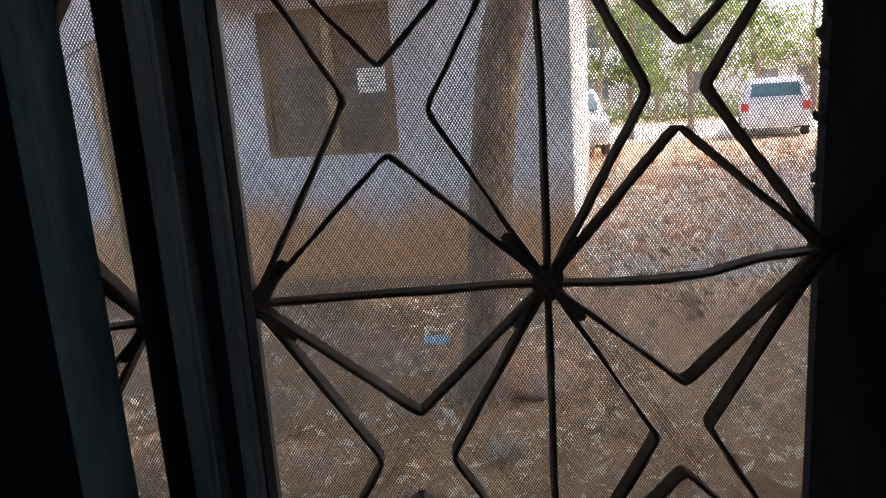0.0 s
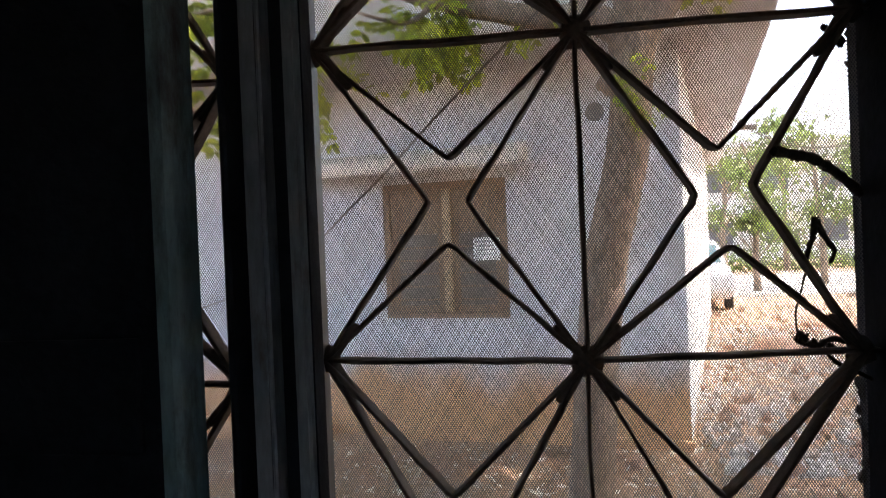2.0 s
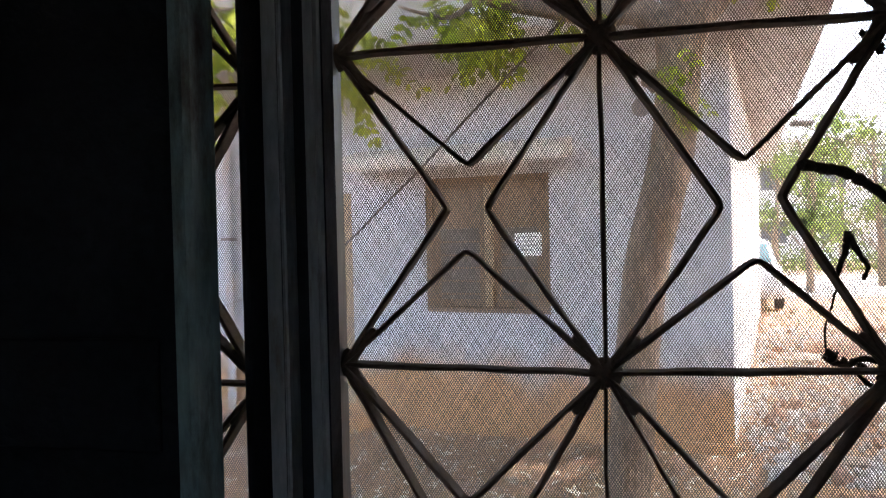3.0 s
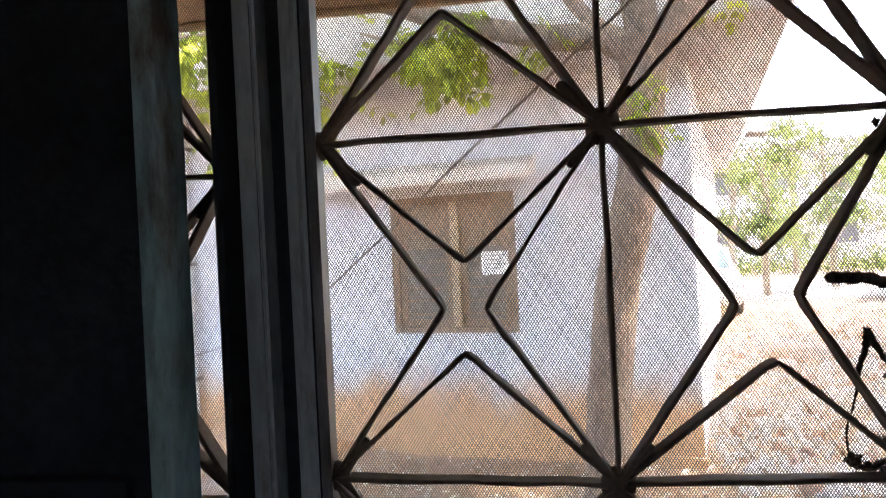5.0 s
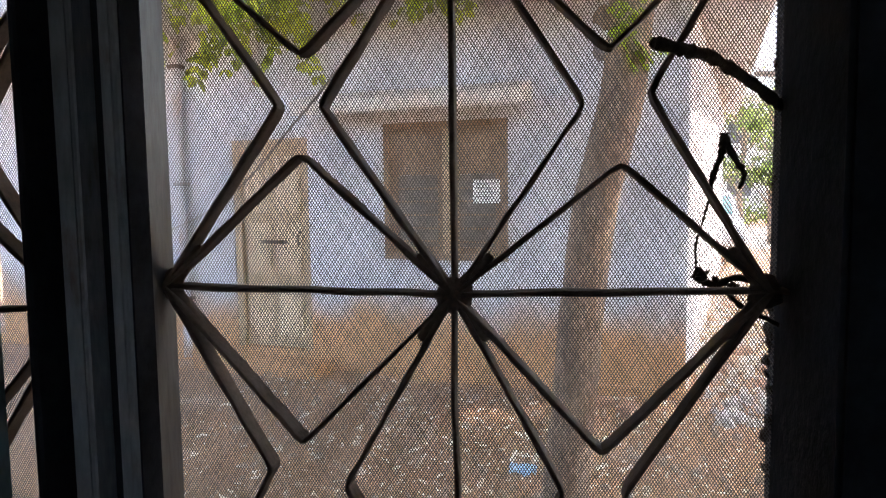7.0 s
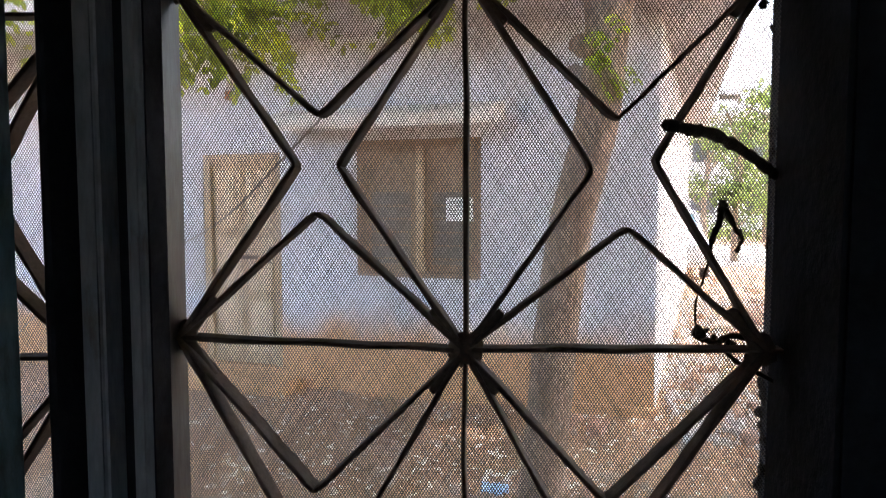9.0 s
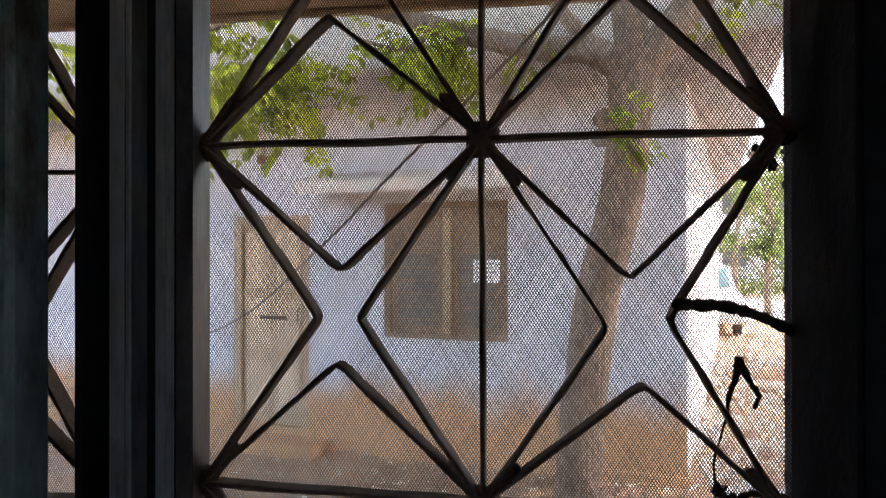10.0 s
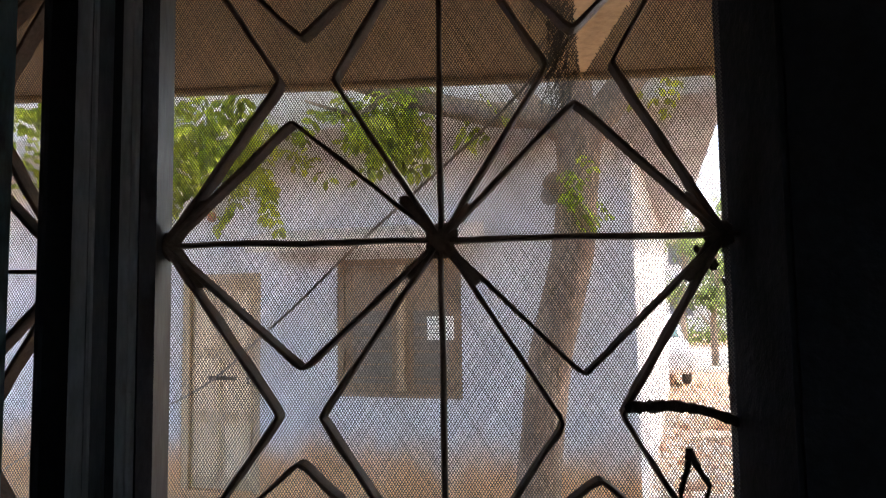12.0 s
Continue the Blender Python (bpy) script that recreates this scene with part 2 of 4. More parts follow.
def tube(bm, pts, radii, sides=8, cap=True, jitter=0.0, rng=None):
    """A tapered tube along pts."""
    pts = [Vector(p) for p in pts]
    rings = []
    for i, p in enumerate(pts):
        d = (pts[min(i + 1, len(pts) - 1)] - pts[max(i - 1, 0)]).normalized()
        a = d.cross(Vector((0, 1, 0.13)) if abs(d.y) < 0.9 else Vector((1, 0, 0.1))).normalized()
        b = d.cross(a)
        r = radii[i] if not isinstance(radii, (int, float)) else radii
        ring = []
        for k in range(sides):
            t = 2 * math.pi * k / sides
            rr = r * (1 + (rng.uniform(-jitter, jitter) if rng else 0))
            ring.append(bm.verts.new(p + (a * math.cos(t) + b * math.sin(t)) * rr))
        rings.append(ring)
    for r0, r1 in zip(rings, rings[1:]):
        for k in range(sides):
            bm.faces.new((r0[k], r0[(k + 1) % sides], r1[(k + 1) % sides], r1[k]))
    if cap:
        bm.faces.new(rings[0])
        bm.faces.new(rings[-1][::-1])
    return bm


def smooth_path(pts, n):
    """Catmull-Rom through pts, n steps a span."""
    pts = [Vector(p) for p in pts]
    out = []
    for i in range(len(pts) - 1):
        p0, p1, p2, p3 = pts[max(i - 1, 0)], pts[i], pts[i + 1], pts[min(i + 2, len(pts) - 1)]
        for k in range(n):
            t = k / n
            out.append(0.5 * (2 * p1 + (p2 - p0) * t + (2 * p0 - 5 * p1 + 4 * p2 - p3) * t * t + (3 * p1 - p0 - 3 * p2 + p3) * t ** 3))
    return out + [pts[-1]]


def ribbon(pts, width, y0, y1, rng=None):
    """A flat bar standing on edge, bent along pts (x, z)."""
    bm = bmesh.new()
    P = [Vector((p[0], p[1])) for p in pts]
    rings = []
    for i, p in enumerate(P):
        d = (P[min(i + 1, len(P) - 1)] - P[max(i - 1, 0)]).normalized()
        w = width / 2 * (1 + (rng.uniform(-0.2, 0.25) if rng else 0))
        if rng:
            p = p + Vector((rng.uniform(-0.0004, 0.0004), rng.uniform(-0.0004, 0.0004)))
        nrm = Vector((-d.y, d.x)) * w
        c = min(0.0012, w * 0.45)
        k = (w - c) / w
        prof = ((-1, y0 + c), (-k, y0), (k, y0), (1, y0 + c), (1, y1 - c), (k, y1), (-k, y1), (-1, y1 - c))
        rings.append([bm.verts.new((p.x + nrm.x * s, yy, p.y + nrm.y * s)) for s, yy in prof])
    for a, b in zip(rings, rings[1:]):
        for k in range(8):
            bm.faces.new((a[k], b[k], b[(k + 1) % 8], a[(k + 1) % 8]))
    bm.faces.new(rings[0][::-1])
    bm.faces.new(rings[-1])
    bmesh.ops.recalc_face_normals(bm, faces=bm.faces)
    return bm


def wall_with_holes(x0, x1, y0, y1, z0, z1, holes):
    """A wall slab with rectangular openings (xa, xb, za, zb) right through it."""
    xs = sorted({x0, x1, *[h[0] for h in holes], *[h[1] for h in holes]})
    zs = sorted({z0, z1, *[h[2] for h in holes], *[h[3] for h in holes]})
    bm = bmesh.new()
    for xa, xb in zip(xs, xs[1:]):
        for za, zb in zip(zs, zs[1:]):
            cx, cz = (xa + xb) / 2, (za + zb) / 2
            if not any(h[0] < cx < h[1] and h[2] < cz < h[3] for h in holes):
                box(bm, xa, xb, y0, y1, za, zb)
    bmesh.ops.remove_doubles(bm, verts=bm.verts, dist=1e-5)
    dead = [f for f in bm.faces if any(g is not f and set(g.verts) == set(f.verts) for e in f.edges for g in e.link_faces)]
    bmesh.ops.delete(bm, geom=dead, context="FACES_ONLY")
    return bm


def lump(r, seed, squash=(1, 1, 1), rough=0.35, sub=2):
    bm = bmesh.new()
    bmesh.ops.create_icosphere(bm, subdivisions=sub, radius=1.0)
    for v in bm.verts:
        n = noise.noise(v.co * 1.6 + Vector((seed * 3.1, seed * 1.7, seed))) + 0.5 * noise.noise(v.co * 4 + Vector((seed, 0, 0)))
        v.co = Vector((v.co.x * squash[0], v.co.y * squash[1], v.co.z * squash[2])) * r * (1 + rough * n)
    return bm


# ---------------------------------------------------------------- ground
def make_ground():
    def h(x, y):
        v = 0.05 * noise.noise(Vector((x * 0.35, y * 0.35, 3))) + 0.025 * noise.noise(Vector((x * 1.3, y * 1.3, 7))) + 0.012 * noise.noise(Vector((x * 5, y * 5, 1)))
        return G + v * min(1.0, 30 / (1 + math.hypot(x, y)))
    def axis(lo, hi, step, far):
        a = list(np.arange(lo, hi, step))
        s, up, dn = step, hi, lo
        while up < far:
            a.append(up)
            s *= 1.25
            up += s
        s = step
        dn -= s
        while dn > -far:
            a.insert(0, dn)
            s *= 1.25
            dn -= s
        return a
    xs, ys = axis(-3, 7, 0.12, 900), axis(0.6, 11, 0.12, 900)
    verts = [(x, y, h(x, y)) for y in ys for x in xs]
    n = len(xs)
    faces = [(j * n + i, j * n + i + 1, (j + 1) * n + i + 1, (j + 1) * n + i) for j in range(len(ys) - 1) for i in range(n - 1)]
    me = bpy.data.meshes.new("ground")
    me.from_pydata(verts, [], faces)
    for p in me.polygons:
        p.use_smooth = True
    me.materials.append(M_GROUND)
    tagged(new("ground", me), "dry brown earth strewn with dead leaves and gravel", "ground", kind="structure")
    return h


ground_h = make_ground()


# ---------------------------------------------------------------- the room that the camera stands in
WX0, WX1, WZ0, WZ1 = -0.90, 0.40, -0.95, 0.95       # window opening
FLOOR_Z = -1.45
tagged(mesh_ob("wall_south", wall_with_holes(-3.0, 2.4, -0.115, 0.10, FLOOR_Z - 0.3, 1.6, [(WX0, WX1, WZ0, WZ1)]), M_ROOM), "pale plaster room wall with the window opening", "wall", kind="structure")
tagged(mesh_ob("wall_outer", wall_with_holes(-3.0, 2.4, 0.104, 0.14, FLOOR_Z - 0.3, 1.6, [(WX0, WX1, WZ0, WZ1)]), M_OWN_WALL), "cream outer face of the room wall", "wall", kind="structure")
tagged(mesh_ob("wall_west", boxed(-3.15, -3.003, -4.0, 0.1, FLOOR_Z - 0.3, 1.6), M_ROOM), "pale plaster wall of the unlit room", "wall", kind="structure")
tagged(mesh_ob("wall_east", boxed(2.403, 2.55, -4.0, 0.1, FLOOR_Z - 0.3, 1.6), M_ROOM), "pale plaster wall of the unlit room", "wall", kind="structure")
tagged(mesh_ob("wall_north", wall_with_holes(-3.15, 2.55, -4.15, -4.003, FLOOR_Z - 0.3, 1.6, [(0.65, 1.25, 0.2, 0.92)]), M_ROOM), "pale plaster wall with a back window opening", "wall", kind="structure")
tagged(mesh_ob("floor", boxed(-3.0, 2.4, -4.0, -0.118, FLOOR_Z - 0.2, FLOOR_Z), M_FLOOR), "grey cement floor of the room", "floor", kind="structure")
tagged(mesh_ob("ceiling", boxed(-3.2, 2.6, -4.2, 0.14, 1.604, 1.8), M_ROOM), "pale plaster ceiling of the unlit room", "ceiling", kind="structure")

# sunshade slab of this building over the window
eave = thing("window_canopy", (0, 0.14, 0.93), "brown stained concrete slab projecting over the window outside", "canopy")
bm = boxed(-3.0, 2.4, 0.004, 0.755, -0.04, 0.06, bevel=0.008)
part("slab", bm, M_EAVE, eave)
part("drip_edge", boxed(-3.0, 2.4, 0.72, 0.75, -0.052, -0.0402, bevel=0.003), M_EAVE, eave, "cement drip edge")
eave.matrix_world = pose(0, 0.14, 0.80)

# ---------------------------------------------------------------- window frame
window = thing("window_1", (0, 0, 0), "dark painted window frame with worn grey edges and iron grilles", "window", kind="structure")
H0, H1 = WZ0 + 0.002, WZ1 - 0.002
# Black edge and groove carry the shade between the mullion's steps as colour.
part("mullion", boxed(-0.3185, -0.3115, -0.108, 0.012, H0, H1, bevel=0.002), M_BLACK, window, "mullion edge painted near-black for shade")
part("mullion", boxed(-0.311, -0.2905, -0.0765, 0.012, H0, H1, bevel=0.004, seg=3), M_FRAME_PALE, window, "worn grey mullion face")
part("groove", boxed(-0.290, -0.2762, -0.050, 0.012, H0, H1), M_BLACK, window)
part("bead", boxed(-0.271, -0.2545, -0.0735, -0.0395, H0, H1, bevel=0.005, seg=3), M_FRAME_PALE, window, "worn grey bead")
# Thin black sheet stands in for shade on the side of the bead.
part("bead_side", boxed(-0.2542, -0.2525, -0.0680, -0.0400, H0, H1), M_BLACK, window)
part("frame_strip", boxed(-0.2755, -0.2625, -0.0365, 0.0125, H0, H1, bevel=0.002, seg=2), M_FRAME, window, "worn grey strip")
part("frame_back", boxed(-0.345, -0.279, 0.014, 0.022, H0, H1, bevel=0.002), M_FRAME, window)
part("jamb", boxed(0.2645, 0.398, -0.110, 0.046, H0, H1, bevel=0.004, seg=2), M_BLACK, window, "near-black window jamb")
part("jamb", boxed(-0.8985, -0.88, -0.110, 0.050, H0, H1, bevel=0.003), M_DARKWOOD, window)
part("head", boxed(-0.875, 0.263, -0.006, 0.050, WZ1 - 0.05, WZ1 - 0.003, bevel=0.003), M_FRAME, window)
part("sill", boxed(-0.875, 0.263, -0.006, 0.050, WZ0 + 0.003, WZ0 + 0.05, bevel=0.003), M_FRAME, window)

# the shutter leaf that hangs before the other half of the window
shutter = thing("window_shutter", (-0.616, -0.15, 0), "wooden shutter leaf painted near-black for shade, with worn teal painted edge", "shutter")
bm = bmesh.new()
sec = [(0.25, 0.046), (0.271, 0.046), (0.2745, 0.043), (0.2715, 0.030), (0.2675, 0.016), (0.262, 0.012), (0.25, 0.012)]
e0, e1 = [[bm.verts.new((x, y, z)) for x, y in sec] for z in (-0.94, 0.94)]
for k in range(7):
    bm.faces.new((e0[k], e0[(k + 1) % 7], e1[(k + 1) % 7], e1[k]))
bm.faces.new(e0), bm.faces.new(e1)
bmesh.ops.recalc_face_normals(bm, faces=bm.faces)
part("stile", bm, M_TEAL, shutter, "worn teal edge stile")
# Panel and rails are near-black in place of the unlit room side's shade.
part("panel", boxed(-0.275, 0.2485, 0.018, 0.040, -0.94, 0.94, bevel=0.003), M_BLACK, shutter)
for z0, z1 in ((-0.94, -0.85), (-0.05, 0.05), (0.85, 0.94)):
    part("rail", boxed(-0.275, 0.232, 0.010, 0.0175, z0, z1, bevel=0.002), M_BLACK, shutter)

# ---------------------------------------------------------------- grille
ZR = {1: 0.013, 2: 0.005}      # how far the ends at the right frame sit above their row
ROWS_Z = (-0.655, -0.330, 0.0, 0.321, 0.642)
# bent tips in each cell: left, right, top, bottom, by the row below and the half
TIPS = {(1, 0): ((-0.166, -0.159), (-0.098, -0.171), (-0.136, -0.134), (-0.134, -0.206)),
        (1, 1): ((0.092, -0.167), (0.140, -0.167), (0.123, -0.132), (0.117, -0.198)),
        (2, 0): ((-0.149, 0.162), (-0.112, 0.161), (-0.128, 0.203), (-0.131, 0.121)),
        (2, 1): ((0.108, 0.156), (0.158, 0.163), (0.127, 0.197), (0.137, 0.108)),
        (3, 0): ((-0.150, 0.474), (-0.100, 0.474), (-0.130, 0.516), (-0.139, 0.436)),
        (3, 1): ((0.100, 0.480), (0.158, 0.480), (0.124, 0.512), (0.124, 0.446)),
        (0, 0): ((-0.160, -0.490), (-0.096, -0.490), (-0.122, -0.446), (-0.128, -0.530)),
        (0, 1): ((0.098, -0.487), (0.146, -0.480), (0.124, -0.436), (0.124, -0.525))}


def bent(a, tip, b):
    """Straight flat bar with one rounded bend at tip."""
    a, tip, b = Vector(a), Vector(tip), Vector(b)
    r = 0.010
    p, q = tip + (a - tip).normalized() * r, tip + (b - tip).normalized() * r
    pts = [a.lerp(p, k / 9) for k in range(9)] + [p, p.lerp(tip, 0.62).lerp(q.lerp(tip, 0.62), 0.25), p.lerp(tip, 0.62).lerp(q.lerp(tip, 0.62), 0.75), q]
    return pts + [q.lerp(b, k / 9) for k in range(1, 10)]


def make_grille(cx, dz, rng, wob):
    g = thing("window_grille", (cx, 0, dz), "dark iron window grille of bent flat bars welded in star pattern", "grille", group="window grilles")
    XL, XR = -0.262, 0.252
    y0, y1 = -0.009, 0.009
    def j():
        return rng.uniform(-wob, wob)
    for i, z in enumerate(ROWS_Z):
        zl, zr = (z + (0.006 if i == 2 else 0)), (z + ZR.get(i, 0))
        part("crossbar", ribbon([(XL + (0 - XL) * k / 6, zl + (z - zl) * k / 6 + rng.uniform(-0.001, 0.001)) for k in range(7)], 0.0042, y0, y1, rng), M_IRON, g)
        if i == 1:
            pts = [(0, z), (0.05, z - 0.004), (0.10, z - 0.005), (0.145, z - 0.003), (0.19, z + 0.008), (XR, zr), (0.276, zr)]
        else:
            pts = [(XR * k / 6, z + (zr - z) * k / 6 + rng.uniform(-0.001, 0.001)) for k in range(7)] + [(0.276, zr)]
        part("crossbar", ribbon(pts, 0.0042, y0, y1, rng), M_IRON, g)
    zz = np.linspace(WZ0 + 0.05, WZ1 - 0.05, 30)
    part("upright", ribbon([(rng.uniform(-0.0012, 0.0012), z) for z in zz], 0.0042, y0, y1, rng), M_IRON, g)
    for (i, side), (tl, tr, tt, tb) in TIPS.items():
        z0, z1 = ROWS_Z[i], ROWS_Z[i + 1]
        xa, xb = ((XL, 0) if side == 0 else (0, XR))
        la = z0 + (0.006 if (i == 2 and side == 0) else 0)
        rb = z0 + (ZR.get(i, 0) if side == 1 else 0)
        lt = z1 + (0.006 if (i == 1 and side == 0) else 0)
        rt = z1 + (ZR.get(i + 1, 0) if side == 1 else 0)
        sh = [Vector(t) + Vector((j(), j())) for t in (tl, tr, tt, tb)]
        for a, t, b in (((xa, la), sh[0], (xa, lt)), ((xb, rb), sh[1], (xb, rt)), ((xa, lt), sh[2], (xb, rt)), ((xa, la), sh[3], (xb, rb))):
            part("bent_bar", ribbon(bent(a, t, b), 0.0041, y0 - 0.001, y1 + 0.001, rng), M_IRON, g)
    # lower and upper half cells that end on the frame
    for z, ze in ((ROWS_Z[0], WZ0 + 0.05), (ROWS_Z[-1], WZ1 - 0.05)):
        for xa, xb in ((XL, 0), (0, XR)):
            m = (xa + xb) / 2
            part("bent_bar", ribbon(bent((xa, z), (m, z + (ze - z) * 0.42), (xb, z)), 0.0048, y0, y1, rng), M_IRON, g)
            for xe, s in ((xa, 1), (xb, -1)):
                part("stub_bar", ribbon([(xe, z), ((xe + m) / 2 + s * 0.02, z + (ze - z) * 0.6), (m - s * 0.04, ze)], 0.0048, y0, y1, rng), M_IRON, g)
    k = 0
    for i, z in enumerate(ROWS_Z):
        for x, r in ((XL + 0.003, 0.013), (0, 0.0155), (XR - 0.003, 0.013)):
            k += 1
            o = Vector((x, 0, z + (0.006 if x < 0 and i == 2 else ZR.get(i, 0) if x > 0.1 else 0)))
            w = lump(r, k + cx * 10, (1, 0.72, 1.08), 0.32)
            for v in w.verts:
                v.co += o
            weld = part("weld", w, M_IRON, g, smooth=True)
            # webs of weld metal that fill the narrow angle between each pair of bars
            for row, sz in ((i, 1), (i - 1, -1)):
                for side, sx in ((0, -1), (1, 1)):
                    if (row, side) not in TIPS or (x < -0.1 and side == 1) or (x > 0.1 and side == 0):
                        continue
                    tl, tr, tt, tb = (Vector(q) for q in TIPS[(row, side)])
                    flank = (tr if sx < 0 else tl) if abs(x) < 0.1 else (tl if x < 0 else tr)
                    cap = tb if sz > 0 else tt
                    c2 = Vector((o.x, o.z))
                    d = ((flank - c2).normalized() + (cap - c2).normalized()).normalized()
                    ln = rng.uniform(0.036, 0.056)
                    wb = bmesh.new()
                    tube(wb, [(o.x, 0, o.z), (o.x + d.x * ln * 0.6, 0, o.z + d.y * ln * 0.6), (o.x + d.x * ln, 0, o.z + d.y * ln), (o.x + d.x * (ln + 0.004), 0, o.z + d.y * (ln + 0.004))],
                         [0.0070, 0.0046, 0.0056, 0.0025], 10, jitter=0.16, rng=rng)
                    part("weld_web", wb, M_IRON, weld, smooth=True)
    return g


rng = random.Random(4)
make_grille(0.0, 0.0, rng, 0.0)
make_grille(-0.606, -0.022, rng, 0.006)


# ---------------------------------------------------------------- insect screens
def inside_span(px, pz, dx, dz, poly):
    """The stretch of the line p + s * d that lies within a convex outline, or None."""
    lo, hi = -1e9, 1e9
    for (ax, az), (bx, bz) in zip(poly, poly[1:] + poly[:1]):
        nx, nz = -(bz - az), bx - ax
        dn, pn = dx * nx + dz * nz, (px - ax) * nx + (pz - az) * nz
        if abs(dn) < 1e-12:
            if pn < 0:
                return None
        elif dn > 0:
            lo = max(lo, -pn / dn)
        else:
            hi = min(hi, -pn / dn)
    return (lo, hi) if hi > lo else None


def make_screen(x0, x1, z0, z1, y, seed, tear=None):
    """Woven diamond mesh: two families of slanting wires, torn open within the outline tear."""
    pitch, wire, slope = 0.0027, 0.00048, math.radians(57)
    rr = random.Random(seed)
    verts, faces = [], []
    def add_wire(a, b, dy):
        d = (Vector(b) - Vector(a)).normalized()
        n = Vector((-d.y, d.x)) * wire * rr.uniform(0.85, 1.15)
        base = len(verts)
        for p in (a, b):
            yy = y + dy + 0.004 * math.sin(p[0] * 9 + p[1] * 4 + seed)
            verts.extend([(p[0] - n.x, yy, p[1] - n.y), (p[0], yy - wire, p[1]), (p[0] + n.x, yy, p[1] + n.y), (p[0], yy + wire, p[1])])
        for q in range(4):
            faces.append((base + q, base + (q + 1) % 4, base + 4 + (q + 1) % 4, base + 4 + q))
    for sgn in (1, -1):
        dx, dz = math.cos(slope), math.sin(slope) * sgn
        # lines x = c + s*dx, z = s*dz within the pane
        span = (z1 - z0) / abs(math.tan(slope))
        c = x0 - span
        while c < x1 + span:
            ends = []
            c2 = c + rr.uniform(-0.00028, 0.00028) + 0.0009 * noise.noise(Vector((c * 22, sgn * 5.0, seed)))
            za = z0 if sgn > 0 else z1
            # enters at za at x = c2, climbs to the other side
            s0 = max(0.0, (x0 - c2) / dx)
            s1 = min((z1 - z0) / abs(dz), (x1 - c2) / dx)
            runs = [(s0, s1)]
            hole = inside_span(c2, za, dx, dz, tear) if tear else None
            if hole:
                runs = [(s0, min(s1, hole[0] + rr.uniform(-0.001, 0.002))), (max(s0, hole[1] - rr.uniform(-0.001, 0.002)), s1)]
            for r0, r1 in runs:
                if r1 < r0 + 0.004:
                    continue
                n = max(1, int((r1 - r0) / 0.15))
                for k in range(n):
                    sa, sb = r0 + (r1 - r0) * k / n, r0 + (r1 - r0) * (k + 1) / n
                    add_wire((c2 + sa * dx, za + sa * dz), (c2 + sb * dx, za + sb * dz), 0.0003 * sgn)
            c += pitch
    if tear:
        # crumpled flap of torn wires that hangs beside the hole
        for k in range(46):
            a = Vector((0.128 + rr.uniform(-0.012, 0.006), 0.60 - 0.12 * rr.random()))
            for _ in range(4):
                b = a + Vector((rr.uniform(-0.012, 0.002), rr.uniform(-0.022, -0.006)))
                add_wire(tuple(a), tuple(b), rr.uniform(0.003, 0.010))
                a = b
    me = bpy.data.meshes.new("insect_screen")
    me.from_pydata(verts, [], faces)
    me.materials.append(M_MESH)
    ob = new("insect_screen", me)
    return tagged(ob, "fine grey wire insect screen with a tear" if tear else "fine grey wire insect screen stretched behind the grille", "insect screen", group="insect screens", kind="stuff")


make_screen(-0.278, 0.2642, WZ0 + 0.04, WZ1 - 0.04, 0.026, 1, [(0.1335, 0.474), (0.232, 0.620), (0.128, 0.620), (0.1285, 0.540)])
make_screen(-0.880, -0.344, WZ0 + 0.04, WZ1 - 0.04, 0.026, 2)


# ---------------------------------------------------------------- house across the yard
HX, HY, HROT = 1.095, 4.993, -12.0
house = thing("house", (HX, HY, G), "single-storey house with pale blue mud-splashed wall and concrete roof", "house", rz=HROT)
WIN = (-2.585, -1.425, 1.06, 2.27)
DOOR = (-4.215, -3.355, 0.16, 2.18)
part("wall", wall_with_holes(-7.5, 0.0, 0.0, 0.23, -0.3, 3.17, [WIN, DOOR]), M_WALL, house)
part("side_wall", boxed(-0.23, 0.0, 0.232, 9.5, -0.3, 3.17), M_WALL, house)
part("side_wall", boxed(-7.5, -7.27, 0.232, 9.5, -0.3, 3.17), M_WALL, house)
part("back_wall", boxed(-7.268, -0.232, 9.27, 9.5, -0.3, 3.17), M_WALL, house)
part("inner_floor", boxed(-7.268, -0.232, 0.234, 9.268, -0.1, 0.12), M_FLOOR, house)
# End wall, slightly out of square; its paler colour adds to the sunlight.
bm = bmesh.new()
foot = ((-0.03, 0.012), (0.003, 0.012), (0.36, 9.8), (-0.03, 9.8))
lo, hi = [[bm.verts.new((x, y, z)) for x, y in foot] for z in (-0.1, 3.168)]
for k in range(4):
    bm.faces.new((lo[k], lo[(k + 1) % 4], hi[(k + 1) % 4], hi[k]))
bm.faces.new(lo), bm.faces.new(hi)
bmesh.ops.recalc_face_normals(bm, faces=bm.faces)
part("end_wall", bm, M_END_WALL, house, "end wall coloured paler for sunlight, slightly out of square")
part("roof", boxed(-8.1, 0.64, -1.10, 10.1, 3.172, 3.32, bevel=0.012), M_SOFFIT, house, "stained concrete roof slab with overhang")
part("parapet", boxed(-8.1, 0.60, -1.085, -0.96, 3.322, 4.05, bevel=0.01), M_WALL, house, "pale plastered parapet")
part("parapet", boxed(0.48, 0.60, -0.958, 10.0, 3.322, 4.05, bevel=0.01), M_WALL, house, "pale plastered parapet")
part("plinth", boxed(-7.5, 0.03, -0.075, -0.003, -0.3, 0.095, bevel=0.010), M_WALL, house, "mud-stained plinth ledge")
part("step", boxed(-4.45, -3.1, -0.40, -0.078, -0.3, 0.12, bevel=0.015), M_WALL, house, "worn cement doorstep")


